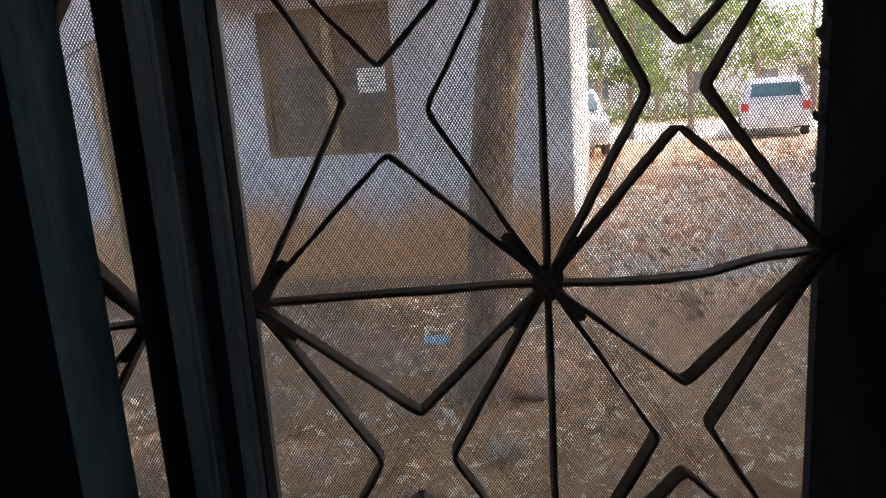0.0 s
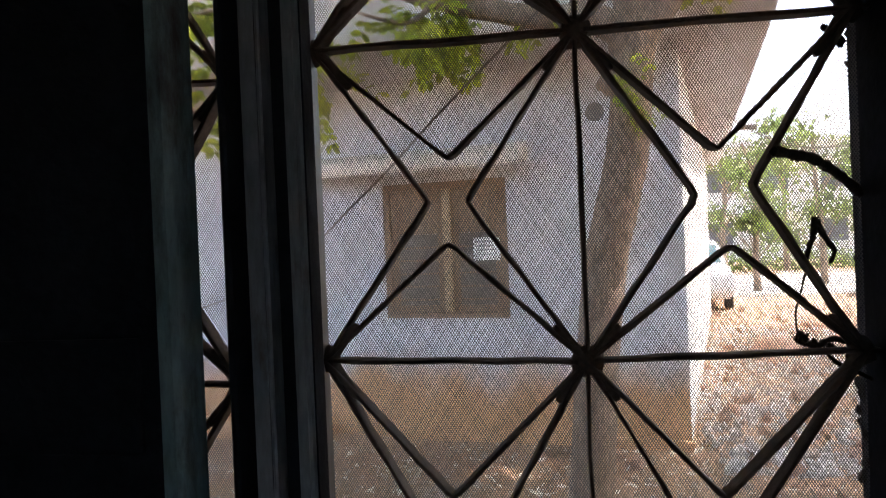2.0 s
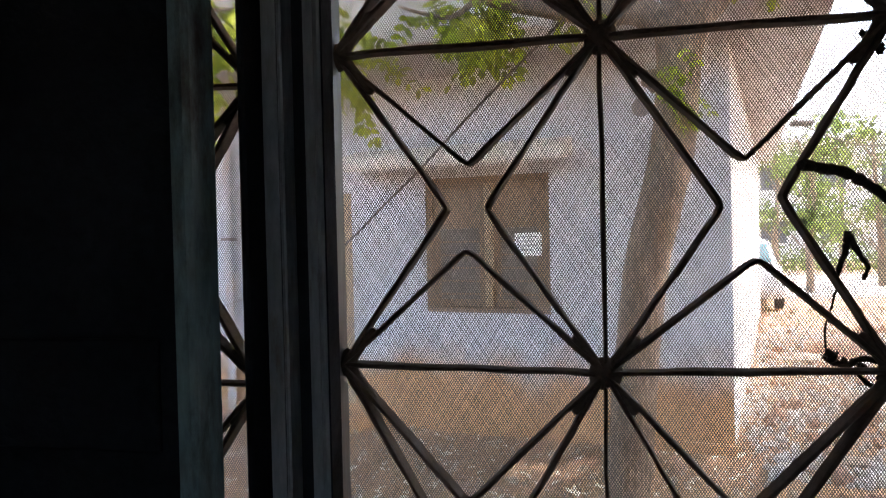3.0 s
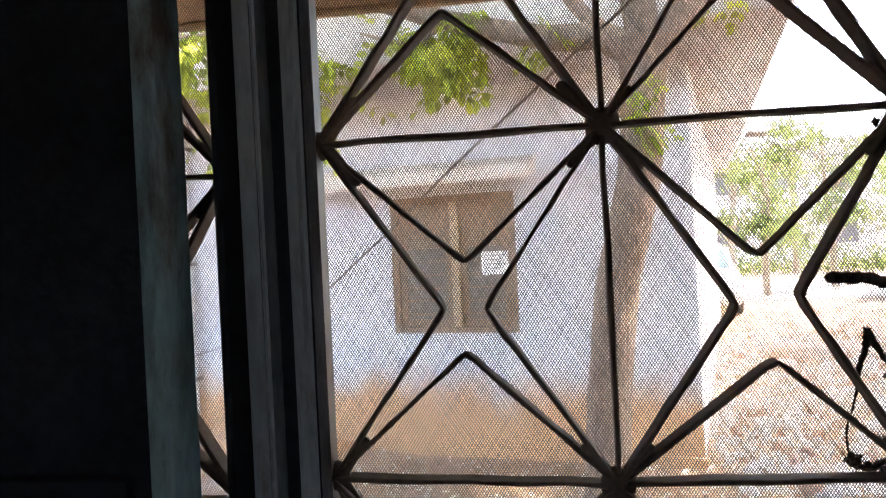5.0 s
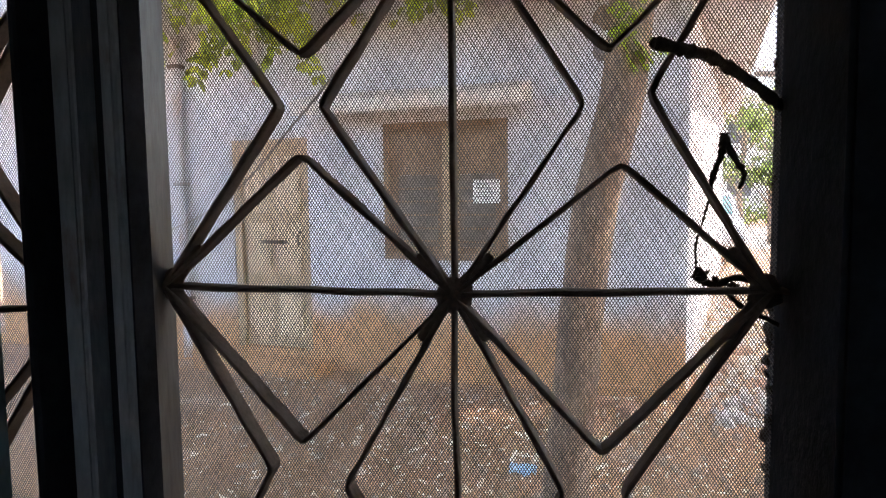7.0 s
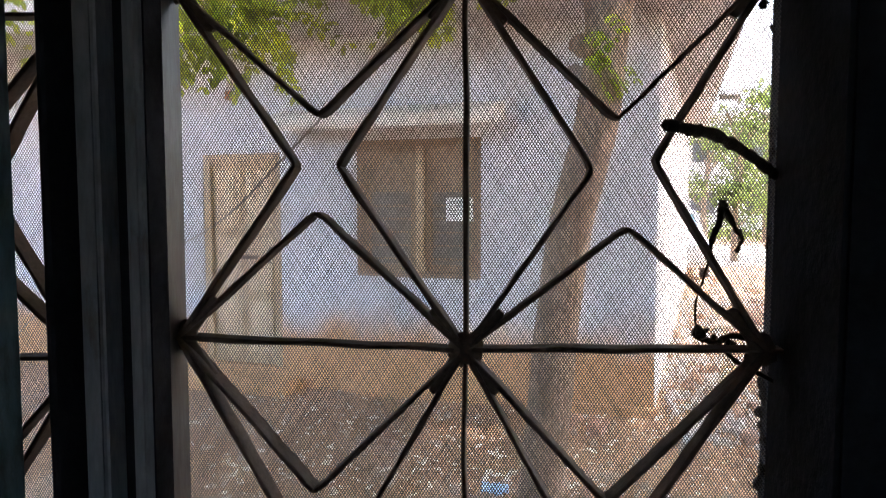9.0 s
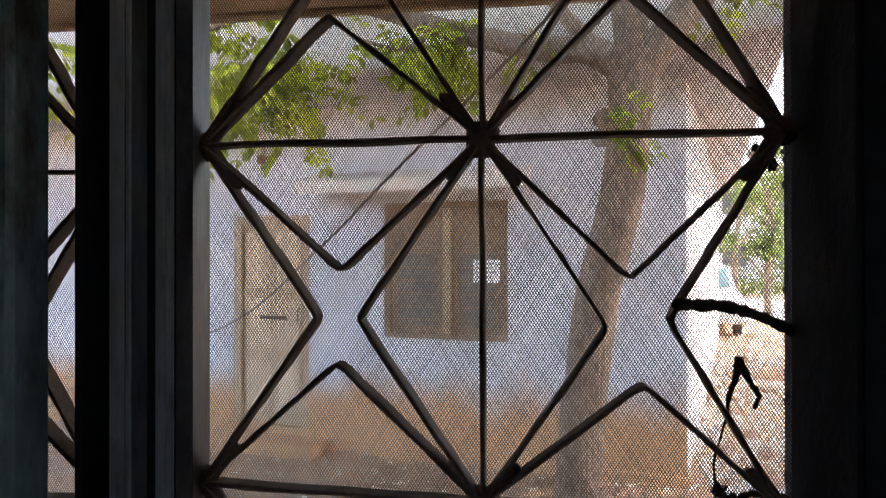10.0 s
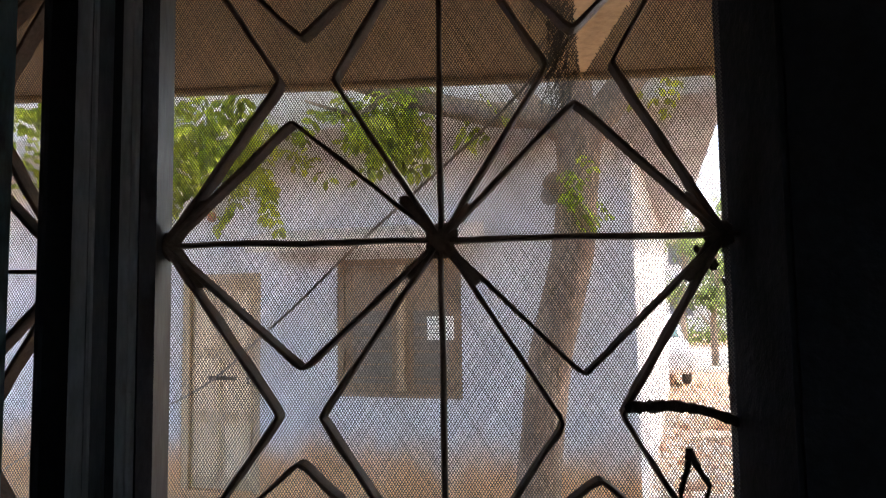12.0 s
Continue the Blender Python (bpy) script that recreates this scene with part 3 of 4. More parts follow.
def make_house_window():
    x0, x1, z0, z1 = WIN
    w = new("window")
    w.parent = house
    tagged(w, "brown wooden window with two closed shutters and dusty panes")
    f = bmesh.new()
    box(f, x0, x0 + 0.06, 0.02, 0.12, z0, z1, bevel=0.006)
    box(f, x1 - 0.06, x1, 0.02, 0.12, z0, z1, bevel=0.006)
    box(f, x0 + 0.061, x1 - 0.061, 0.02, 0.12, z1 - 0.06, z1, bevel=0.006)
    box(f, x0 + 0.061, x1 - 0.061, 0.02, 0.12, z0, z0 + 0.05, bevel=0.006)
    part("window_frame", f, M_WINWOOD, w)
    xm = -1.98
    part("meeting_post", boxed(xm - 0.034, xm + 0.034, 0.0, 0.07, z0 + 0.052, z1 - 0.062, bevel=0.006), M_WINWOOD_PALE, w, "sun-bleached middle post")
    for xa, xb in ((x0 + 0.064, xm - 0.037), (xm + 0.037, x1 - 0.064)):
        za, zb, zm = z0 + 0.055, z1 - 0.065, z1 - 0.43
        s = bmesh.new()
        box(s, xa, xa + 0.06, 0.045, 0.085, za, zb, bevel=0.004)
        box(s, xb - 0.06, xb, 0.045, 0.085, za, zb, bevel=0.004)
        box(s, xa + 0.061, xb - 0.061, 0.045, 0.085, zb - 0.06, zb, bevel=0.004)
        box(s, xa + 0.061, xb - 0.061, 0.045, 0.085, zm - 0.03, zm + 0.03, bevel=0.004)
        box(s, xa + 0.061, xb - 0.061, 0.045, 0.085, za, za + 0.06, bevel=0.004)
        part("sash", s, M_WINWOOD, w)
        part("panel", boxed(xa + 0.061, xb - 0.061, 0.058, 0.072, zm + 0.031, zb - 0.061), M_WINWOOD, w)
        part("pane", boxed(xa + 0.061, xb - 0.061, 0.070, 0.076, za + 0.061, zm - 0.031), M_GLASS_DUSTY, w, "dusty pane")
        for k in range(5):
            zk = za + 0.10 + k * (zm - za - 0.14) / 5
            part("bar", boxed(xa + 0.062, xb - 0.062, 0.050, 0.062, zk, zk + 0.018, bevel=0.003), M_WINWOOD, w)
    p = part("notice", boxed(-1.745, -1.505, 0.038, 0.042, 1.56, 1.76), M_PAPER, w, "white paper notice with unreadable lines")
    for k in range(4):
        part("text_line", boxed(-1.725, -1.545 - 0.03 * (k % 2), 0.0365, 0.0376, 1.72 - k * 0.037, 1.731 - k * 0.037), M_INK, p)


def make_house_door():
    x0, x1, z0, z1 = DOOR
    d = new("door")
    d.parent = house
    tagged(d, "weathered brown wooden panel door, closed")
    f = bmesh.new()
    box(f, x0, x0 + 0.08, 0.01, 0.12, z0, z1, bevel=0.006)
    box(f, x1 - 0.08, x1, 0.01, 0.12, z0, z1, bevel=0.006)
    box(f, x0 + 0.081, x1 - 0.081, 0.01, 0.12, z1 - 0.09, z1, bevel=0.006)
    part("door_frame", f, M_WINWOOD_PALE, d)
    part("leaf", boxed(x0 + 0.083, x1 - 0.083, 0.055, 0.09, z0 + 0.01, z1 - 0.093, bevel=0.003), M_WINWOOD_PALE, d)
    xa, xb = x0 + 0.12, x1 - 0.12
    xm = (xa + xb) / 2
    for c0, c1 in ((xa, xm - 0.035), (xm + 0.035, xb)):
        for za, zb in ((z0 + 0.12, z0 + 0.62), (z0 + 0.72, z0 + 1.22), (z0 + 1.32, z1 - 0.16)):
            part("raised_panel", boxed(c0, c1, 0.036, 0.056, za, zb, bevel=0.014), M_DOOR, d)
    hb = bmesh.new()
    tube(hb, [(x1 - 0.13, 0.05, z0 + 0.98), (x1 - 0.13, 0.0, z0 + 1.0), (x1 - 0.13, 0.0, z0 + 1.12), (x1 - 0.13, 0.05, z0 + 1.14)], 0.008, 8)
    part("handle", hb, M_IRON, d, "dark iron pull handle")
    part("bolt", boxed(xm - 0.14, xm + 0.16, 0.015, 0.036, z0 + 1.02, z0 + 1.055, bevel=0.004), M_IRON, d)


make_house_window()
make_house_door()
# concrete shade over window and door
sh = bmesh.new()
sec = [(0.0, 2.40), (-0.36, 2.34), (-0.37, 2.36), (-0.37, 2.45), (-0.35, 2.465), (0.0, 2.56)]
r0 = [sh.verts.new((-3.29, y - 0.003, z)) for y, z in sec]
r1 = [sh.verts.new((-1.22, y - 0.003, z)) for y, z in sec]
for k in range(6):
    sh.faces.new((r0[k], r0[(k + 1) % 6], r1[(k + 1) % 6], r1[k]))
sh.faces.new(r0), sh.faces.new(r1)
bmesh.ops.recalc_face_normals(sh, faces=sh.faces)
part("window_shade", sh, M_SHADE, house, "whitewashed concrete sunshade over the window")
# drain pipe
pp = bmesh.new()
tube(pp, [(-4.78, -0.07, 0.02), (-4.78, -0.07, 2.2), (-4.78, -0.07, 3.17)], 0.045, 14)
pipe = part("drain_pipe", pp, M_PIPE, house, "rust-stained drain pipe", smooth=True)
for z in (0.6, 1.75, 2.9):
    part("pipe_clip", boxed(-4.84, -4.72, -0.125, -0.003, z, z + 0.035, bevel=0.004), M_IRON, pipe)

# short spout from the roof with a rusty mouth
pp = bmesh.new()
tube(pp, smooth_path([(-3.84, -0.06, 3.17), (-3.84, -0.06, 2.95), (-3.84, -0.065, 2.80), (-3.82, -0.10, 2.72)], 4), 0.03, 12)
spout = part("spout", pp, M_PIPE, house, "short grey roof spout", smooth=True)
pp = bmesh.new()
tube(pp, [(-3.822, -0.095, 2.735), (-3.812, -0.115, 2.69), (-3.810, -0.118, 2.675)], [0.040, 0.042, 0.034], 12)
part("spout_mouth", pp, M_RUST, spout, "rusty spout mouth")
# round ventilator under the eave
vb = bmesh.new()
ring = [(math.cos(2 * math.pi * k / 24), math.sin(2 * math.pi * k / 24)) for k in range(24)]
va, vc, vd = [[vb.verts.new((-0.65 + c * r, yy, 2.74 + q * r)) for c, q in ring] for r, yy in ((0.105, -0.003), (0.10, -0.022), (0.078, -0.022))]
for k in range(24):
    vb.faces.new((va[k], va[(k + 1) % 24], vc[(k + 1) % 24], vc[k]))
    vb.faces.new((vc[k], vc[(k + 1) % 24], vd[(k + 1) % 24], vd[k]))
vent = part("ventilator", vb, M_WALL, house, "round ventilator with plaster rim")
# No hole is cut; a dark disc gives the shade of the opening.
vb = bmesh.new()
tube(vb, [(-0.65, -0.004, 2.74), (-0.65, -0.010, 2.74)], 0.079, 24)
part("opening", vb, M_GLASS_DUSTY, vent, "dark disc for the shade in the ventilator opening")

# ---------------------------------------------------------------- leaves and trees
def add_leaf(verts, faces, p, d, n, length, width):
    """One leaflet: a folded kite of four triangles' worth of faces."""
    d = d.normalized()
    s = d.cross(n)
    s = s.normalized() if s.length > 1e-4 else Vector((1, 0, 0))
    up = s.cross(d)
    b = len(verts)
    for q in (p, p + d * length * 0.4 + s * width / 2 + up * width * 0.12, p + d * length, p + d * length * 0.4 - s * width / 2 + up * width * 0.12):
        verts.append(tuple(q))
    faces.append((b, b + 1, b + 2))
    faces.append((b, b + 2, b + 3))


def broad_leaf(verts, faces, p, d, n, length, width):
    """One oval leaflet, cupped along its midrib."""
    d = d.normalized()
    s = d.cross(n)
    s = s.normalized() if s.length > 1e-4 else Vector((1, 0, 0))
    up = s.cross(d)
    b = len(verts)
    for a, w in ((0, 0), (0.22, 0.42), (0.6, 0.5), (0.88, 0.27), (1, 0), (0.88, -0.27), (0.6, -0.5), (0.22, -0.42)):
        verts.append(tuple(p + d * length * a + s * width * w + up * width * 0.3 * abs(w)))
    faces.extend(((b, b + 1, b + 2, b + 3, b + 4), (b, b + 4, b + 5, b + 6, b + 7)))


def spray(verts, faces, p, d, rr, length=0.20, pairs=5, leaf=0.062):
    """A hanging compound leaf with paired leaflets."""
    d = d.normalized()
    n = Vector((rr.uniform(-1, 1), rr.uniform(-1, 1), rr.uniform(0.2, 1))).normalized()
    s = d.cross(n).normalized()
    for k in range(pairs):
        q = p + d * length * (k + 0.6) / pairs + Vector((0, 0, -0.03 * (k / pairs) ** 2))
        for sg in (1, -1):
            dd = d * 0.55 + s * sg + Vector((0, 0, -0.25))
            broad_leaf(verts, faces, q, dd, n + Vector((rr.uniform(-0.4, 0.4), rr.uniform(-0.4, 0.4), 0)), leaf * rr.uniform(0.75, 1.15), leaf * 0.62)
    broad_leaf(verts, faces, p + d * length, d, n, leaf, leaf * 0.62)


def leaf_mesh(name, verts, faces, mat, parent, label=""):
    me = bpy.data.meshes.new(name)
    me.from_pydata(verts, [], faces)
    me.materials.append(mat)
    ob = new(name, me)
    ob.parent = parent
    tagged(ob, label, kind="stuff")
    return ob


def yard_tree():
    rr = random.Random(11)
    tree = thing("tree", (0.05, 2.62, G - 0.05), "tree with rough grey-brown forked trunk and feathery green leaves", "tree")
    o = Vector((0.05, 2.62, G - 0.05))
    t = bmesh.new()
    axis = smooth_path([(0.10, 2.6, G - 0.08), (0.12, 2.6, -1.45), (0.165, 2.6, -1.0), (0.205, 2.6, -0.5), (0.25, 2.6, -0.07), (0.31, 2.6, 0.2), (0.37, 2.6, 0.45), (0.397, 2.6, 0.65), (0.42, 2.6, 0.95), (0.43, 2.6, 1.10)], 5)
    n = len(axis)
    radii = [0.101 + 0.09 * math.exp(-k / 3.0) - 0.008 * k / n + (0.040 * math.exp(-((n - 1 - k) / 4.0) ** 2)) for k in range(n)]
    tube(t, [p - o for p in axis], radii, 22, jitter=0.05, rng=rr)
    for v in t.verts:
        v.co += v.co.normalized() * 0.012 * noise.noise(v.co * 9)
    part("trunk", t, M_BARK, tree, smooth=True)
    limbs = [([(0.42, 2.6, 1.00), (0.25, 2.6, 1.13), (0.0, 2.62, 1.16), (-0.48, 2.66, 1.30), (-1.2, 2.8, 1.62), (-2.4, 3.0, 2.3)], 0.075, 0.03),
             ([(0.44, 2.6, 1.02), (0.62, 2.62, 1.25), (0.85, 2.66, 1.55), (1.3, 2.8, 2.3), (1.9, 3.0, 3.4)], 0.085, 0.05),
             ([(0.43, 2.6, 1.06), (0.40, 2.7, 1.5), (0.3, 3.2, 2.4), (0.1, 3.8, 3.6)], 0.085, 0.05),
             ([(0.28, 2.6, 1.13), (0.10, 2.56, 1.32), (-0.05, 2.5, 1.62), (-0.3, 2.3, 2.4)], 0.04, 0.02),
             ([(-0.48, 2.66, 1.30), (-0.62, 2.6, 1.18), (-0.85, 2.5, 1.22)], 0.018, 0.006),
             ([(-1.2, 2.8, 1.62), (-1.45, 2.75, 1.45), (-1.75, 2.7, 1.35), (-2.3, 2.7, 1.4)], 0.02, 0.006)]
    for pts, ra, rb in limbs:
        ax = smooth_path(pts, 6)
        b = bmesh.new()
        tube(b, [p - o for p in ax], [ra + (rb - ra) * k / (len(ax) - 1) for k in range(len(ax))], 12, jitter=0.06, rng=rr)
        part("limb", b, M_BARK, tree, smooth=True)
    kn = lump(0.05, 5, (1, 0.5, 1))
    for v in kn.verts:
        v.co += Vector((0.29, 2.50, 0.80)) - o
    part("knot", kn, M_BARK, tree, smooth=True)
    verts, faces = [], []
    # low hanging twigs with compound leaves
    clumps = [((-1.42, 2.8, 1.20), (0.34, 0.3, 0.20), 95), ((-1.28, 2.8, 1.0), (0.18, 0.2, 0.20), 26), ((-0.50, 2.65, 1.22), (0.26, 0.2, 0.10), 52),
              ((-0.42, 2.6, 1.08), (0.13, 0.15, 0.10), 22), ((-2.4, 2.9, 1.25), (0.5, 0.3, 0.25), 60), ((-1.62, 2.8, 0.85), (0.12, 0.12, 0.12), 14),
              ((-0.05, 2.6, 1.02), (0.05, 0.08, 0.08), 5), ((0.41, 2.44, 0.72), (0.045, 0.05, 0.07), 10), ((0.36, 2.42, 0.82), (0.05, 0.05, 0.05), 6),
              ((0.85, 2.7, 1.42), (0.12, 0.12, 0.06), 9), ((-1.9, 2.8, 1.35), (0.3, 0.25, 0.15), 30)]
    for c, s, k in clumps:
        for _ in range(round(k * 0.8)):
            p = Vector(c) + Vector((rr.gauss(0, s[0] * 0.6), rr.gauss(0, s[1] * 0.6), rr.gauss(0, s[2] * 0.6)))
            small = s[0] < 0.06
            spray(verts, faces, p - o, Vector((rr.uniform(-1, 1), rr.uniform(-1, 1), rr.uniform(-1.3, 0.1))), rr, 0.09 if small else rr.uniform(0.14, 0.24), 3 if small else 4, 0.045 if small else rr.uniform(0.05, 0.068))
    leaf_mesh("hanging_leaves", verts, faces, M_LEAF, tree, "bright green feathery hanging leaves")
    verts, faces = [], []
    for _ in range(900):
        c = Vector((rr.uniform(-4.2, 7.5), rr.uniform(-0.2, 7.4), 0))
        if c.x > 1.6 and c.y > 5.2:
            continue
        c.z = 3.4 + 0.6 * noise.noise(Vector((c.x * 0.6, c.y * 0.6, 2))) + rr.uniform(-0.3, 1.6)
        if min((c.x + 0.4) ** 2 + (c.y - 3.2) ** 2, (c.x - 0.5) ** 2 + (c.y - 3.0) ** 2, (c.x + 1.4) ** 2 + (c.y - 3.2) ** 2) < 0.55 ** 2:
            continue
        for _ in range(80):
            p = c + Vector((rr.gauss(0, 0.34), rr.gauss(0, 0.34), rr.gauss(0, 0.2)))
            add_leaf(verts, faces, p - o, Vector((rr.uniform(-1, 1), rr.uniform(-1, 1), rr.uniform(-0.6, 0.2))), Vector((rr.uniform(-0.5, 0.5), rr.uniform(-0.5, 0.5), 1)), rr.uniform(0.12, 0.2), 0.075)
    leaf_mesh("crown", verts, faces, M_LEAF, tree)


yard_tree()


def shade_tree(x, y, seed):
    """A big unseen tree, added at the side so that its crown keeps the yard in shade."""
    rr = random.Random(seed)
    tree = thing("tree", (x, y, G), "large unseen tree added beside the yard to block the sun", "tree", group="shade trees")
    b = bmesh.new()
    tube(b, smooth_path([(0, 0, -0.1), (0.1, 0, 1.5), (-0.1, 0.1, 3.5), (0, 0, 6.5)], 5), [0.32 - 0.012 * k for k in range(16)], 14, jitter=0.05, rng=rr)
    part("trunk", b, M_BARK, tree, smooth=True)
    verts, faces = [], []
    for k in range(260):
        a, q = rr.uniform(0, 6.283), 4.3 * math.sqrt(rr.random())
        c = Vector((math.cos(a) * q - 0.2, math.sin(a) * q + 0.4, 7.6 + rr.uniform(-0.8, 1.4) - 0.06 * q * q))
        if k % 16 == 0:
            lb = bmesh.new()
            tube(lb, [(0, 0, 4.2), tuple(Vector((0, 0, 5.6)).lerp(c, 0.5)), tuple(c)], [0.12, 0.07, 0.02], 7)
            part("limb", lb, M_BARK, tree)
        for _ in range(80):
            p = c + Vector((rr.gauss(0, 0.4), rr.gauss(0, 0.4), rr.gauss(0, 0.25)))
            add_leaf(verts, faces, p, Vector((rr.uniform(-1, 1), rr.uniform(-1, 1), rr.uniform(-0.6, 0.2))), Vector((rr.uniform(-0.5, 0.5), rr.uniform(-0.5, 0.5), 1)), rr.uniform(0.14, 0.22), 0.085)
    leaf_mesh("crown", verts, faces, M_LEAF, tree)


# Both stand out of view, placed by sun angle to shade the yard.
shade_tree(9.5, 4.2, 19)
shade_tree(12.0, 9.0, 23)


def far_tree(x, y, height, spread, seed, density=900, low=0.35):
    rr = random.Random(seed)
    tree = thing("tree", (x, y, G), "slender leafy green tree standing on open sunlit ground", "tree", group="far trees")
    b = bmesh.new()
    ax = smooth_path([(0, 0, -0.1), (rr.uniform(-0.1, 0.1), 0, height * 0.3), (rr.uniform(-0.2, 0.2), 0.1, height * 0.6), (rr.uniform(-0.3, 0.3), 0, height * 0.9)], 5)
    tube(b, ax, [0.09 * height / 4 * (1 - 0.8 * k / len(ax)) + 0.01 for k in range(len(ax))], 8, jitter=0.05, rng=rr)
    part("trunk", b, M_BARK, tree, smooth=True)
    verts, faces = [], []
    clumps = []
    for k in range(11):
        a, h = rr.uniform(0, 6.28), rr.uniform(low, 1.0)
        rad = spread * rr.uniform(0.25, 1.0) * (1.15 - abs(h - 0.65))
        tip = Vector((math.cos(a) * rad, math.sin(a) * rad, height * h))
        base = Vector((0, 0, height * max(0.2, h - 0.25)))
        lb = bmesh.new()
        tube(lb, [base, base.lerp(tip, 0.5) + Vector((0, 0, 0.1)), tip], [0.03, 0.02, 0.008], 6)
        part("limb", lb, M_BARK, tree)
        clumps.append((tip, rr.uniform(0.35, 0.7) * spread * 0.55))
    for _ in range(density):
        c, s = rr.choice(clumps)
        p = c + Vector((rr.gauss(0, s * 0.6), rr.gauss(0, s * 0.6), rr.gauss(0, s * 0.42)))
        add_leaf(verts, faces, p, Vector((rr.uniform(-1, 1), rr.uniform(-1, 1), rr.uniform(-1, 0.3))), Vector((rr.uniform(-1, 1), rr.uniform(-1, 1), 1)), rr.uniform(0.16, 0.3), rr.uniform(0.10, 0.16))
    leaf_mesh("crown", verts, faces, M_LEAF_FAR, tree)


for k, (x, y, h, s) in enumerate(((5.9, 19.5, 4.6, 1.3), (8.4, 21.5, 5.0, 1.7), (11.2, 23.0, 5.4, 1.9), (7.0, 27.0, 5.6, 2.2), (14.5, 24.5, 5.2, 2.2),
                                  (10.2, 30.0, 6.0, 2.6), (17.0, 30.0, 6.0, 2.6), (5.9, 33.0, 4.5, 2.0), (13.0, 19.0, 4.2, 1.4))):
    far_tree(x, y, h, s, 40 + k)


def hedge(x0, x1, y, height, seed):
    rr = random.Random(seed)
    verts, faces = [], []
    o = Vector(((x0 + x1) / 2, y, G))
    hd = thing("hedge", tuple(o), "low ragged green bushes along the far road", "bush", group="far bushes")
    for _ in range(1600):
        x = rr.uniform(x0, x1)
        hh = height * (0.6 + 0.5 * noise.noise(Vector((x * 0.8, seed, 0))))
        p = Vector((x - o.x, rr.gauss(0, 0.5), abs(rr.gauss(0, 0.5)) * hh))
        add_leaf(verts, faces, p, Vector((rr.uniform(-1, 1), rr.uniform(-1, 1), rr.uniform(-0.4, 1))), Vector((rr.uniform(-1, 1), rr.uniform(-1, 1), 1)), rr.uniform(0.15, 0.3), 0.14)
    leaf_mesh("foliage", verts, faces, M_LEAF_FAR, hd)


hedge(5.5, 14.0, 31.0, 1.7, 3)
hedge(14.0, 24.0, 32.0, 1.8, 5)


# ---------------------------------------------------------------- far buildings
def far_building(x, y, w, depth, floors, rz):
    b = thing("apartment_building", (x, y, G), "white plastered building with flat roof and dark window bands", "building", group="far buildings", rz=rz)
    H = floors * 3.0 + 0.5
    part("wall", boxed(0, w, 0, depth, -0.3, H), M_FARWALL, b)
    part("roof", boxed(-0.4, w + 0.4, -0.5, depth + 0.4, H + 0.003, H + 0.35, bevel=0.02), M_FARWALL, b)
    for f in range(floors):
        part("ledge", boxed(-0.05, w + 0.05, -0.55, -0.003, f * 3.0 + 2.55, f * 3.0 + 2.75, bevel=0.02), M_SHADE, b)
        n = int(w // 2.6)
        for k in range(n):
            xw = 0.8 + k * (w - 1.0) / n
            wdw = new("window")
            wdw.parent = b
            part("pane", boxed(xw + 0.05, xw + 1.35, -0.035, -0.004, f * 3.0 + 1.0, f * 3.0 + 2.25), M_FARWIN, wdw)
            fr = bmesh.new()
            box(fr, xw, xw + 0.05, -0.06, -0.004, f * 3.0 + 0.95, f * 3.0 + 2.3)
            box(fr, xw + 1.35, xw + 1.40, -0.06, -0.004, f * 3.0 + 0.95, f * 3.0 + 2.3)
            box(fr, xw + 0.051, xw + 1.349, -0.06, -0.004, f * 3.0 + 2.251, f * 3.0 + 2.3)
            part("frame", fr, M_FARWALL, wdw)


far_building(6.0, 42.0, 13.0, 9.0, 2, -6)
far_building(21.5, 46.0, 14.0, 9.0, 1, 4)


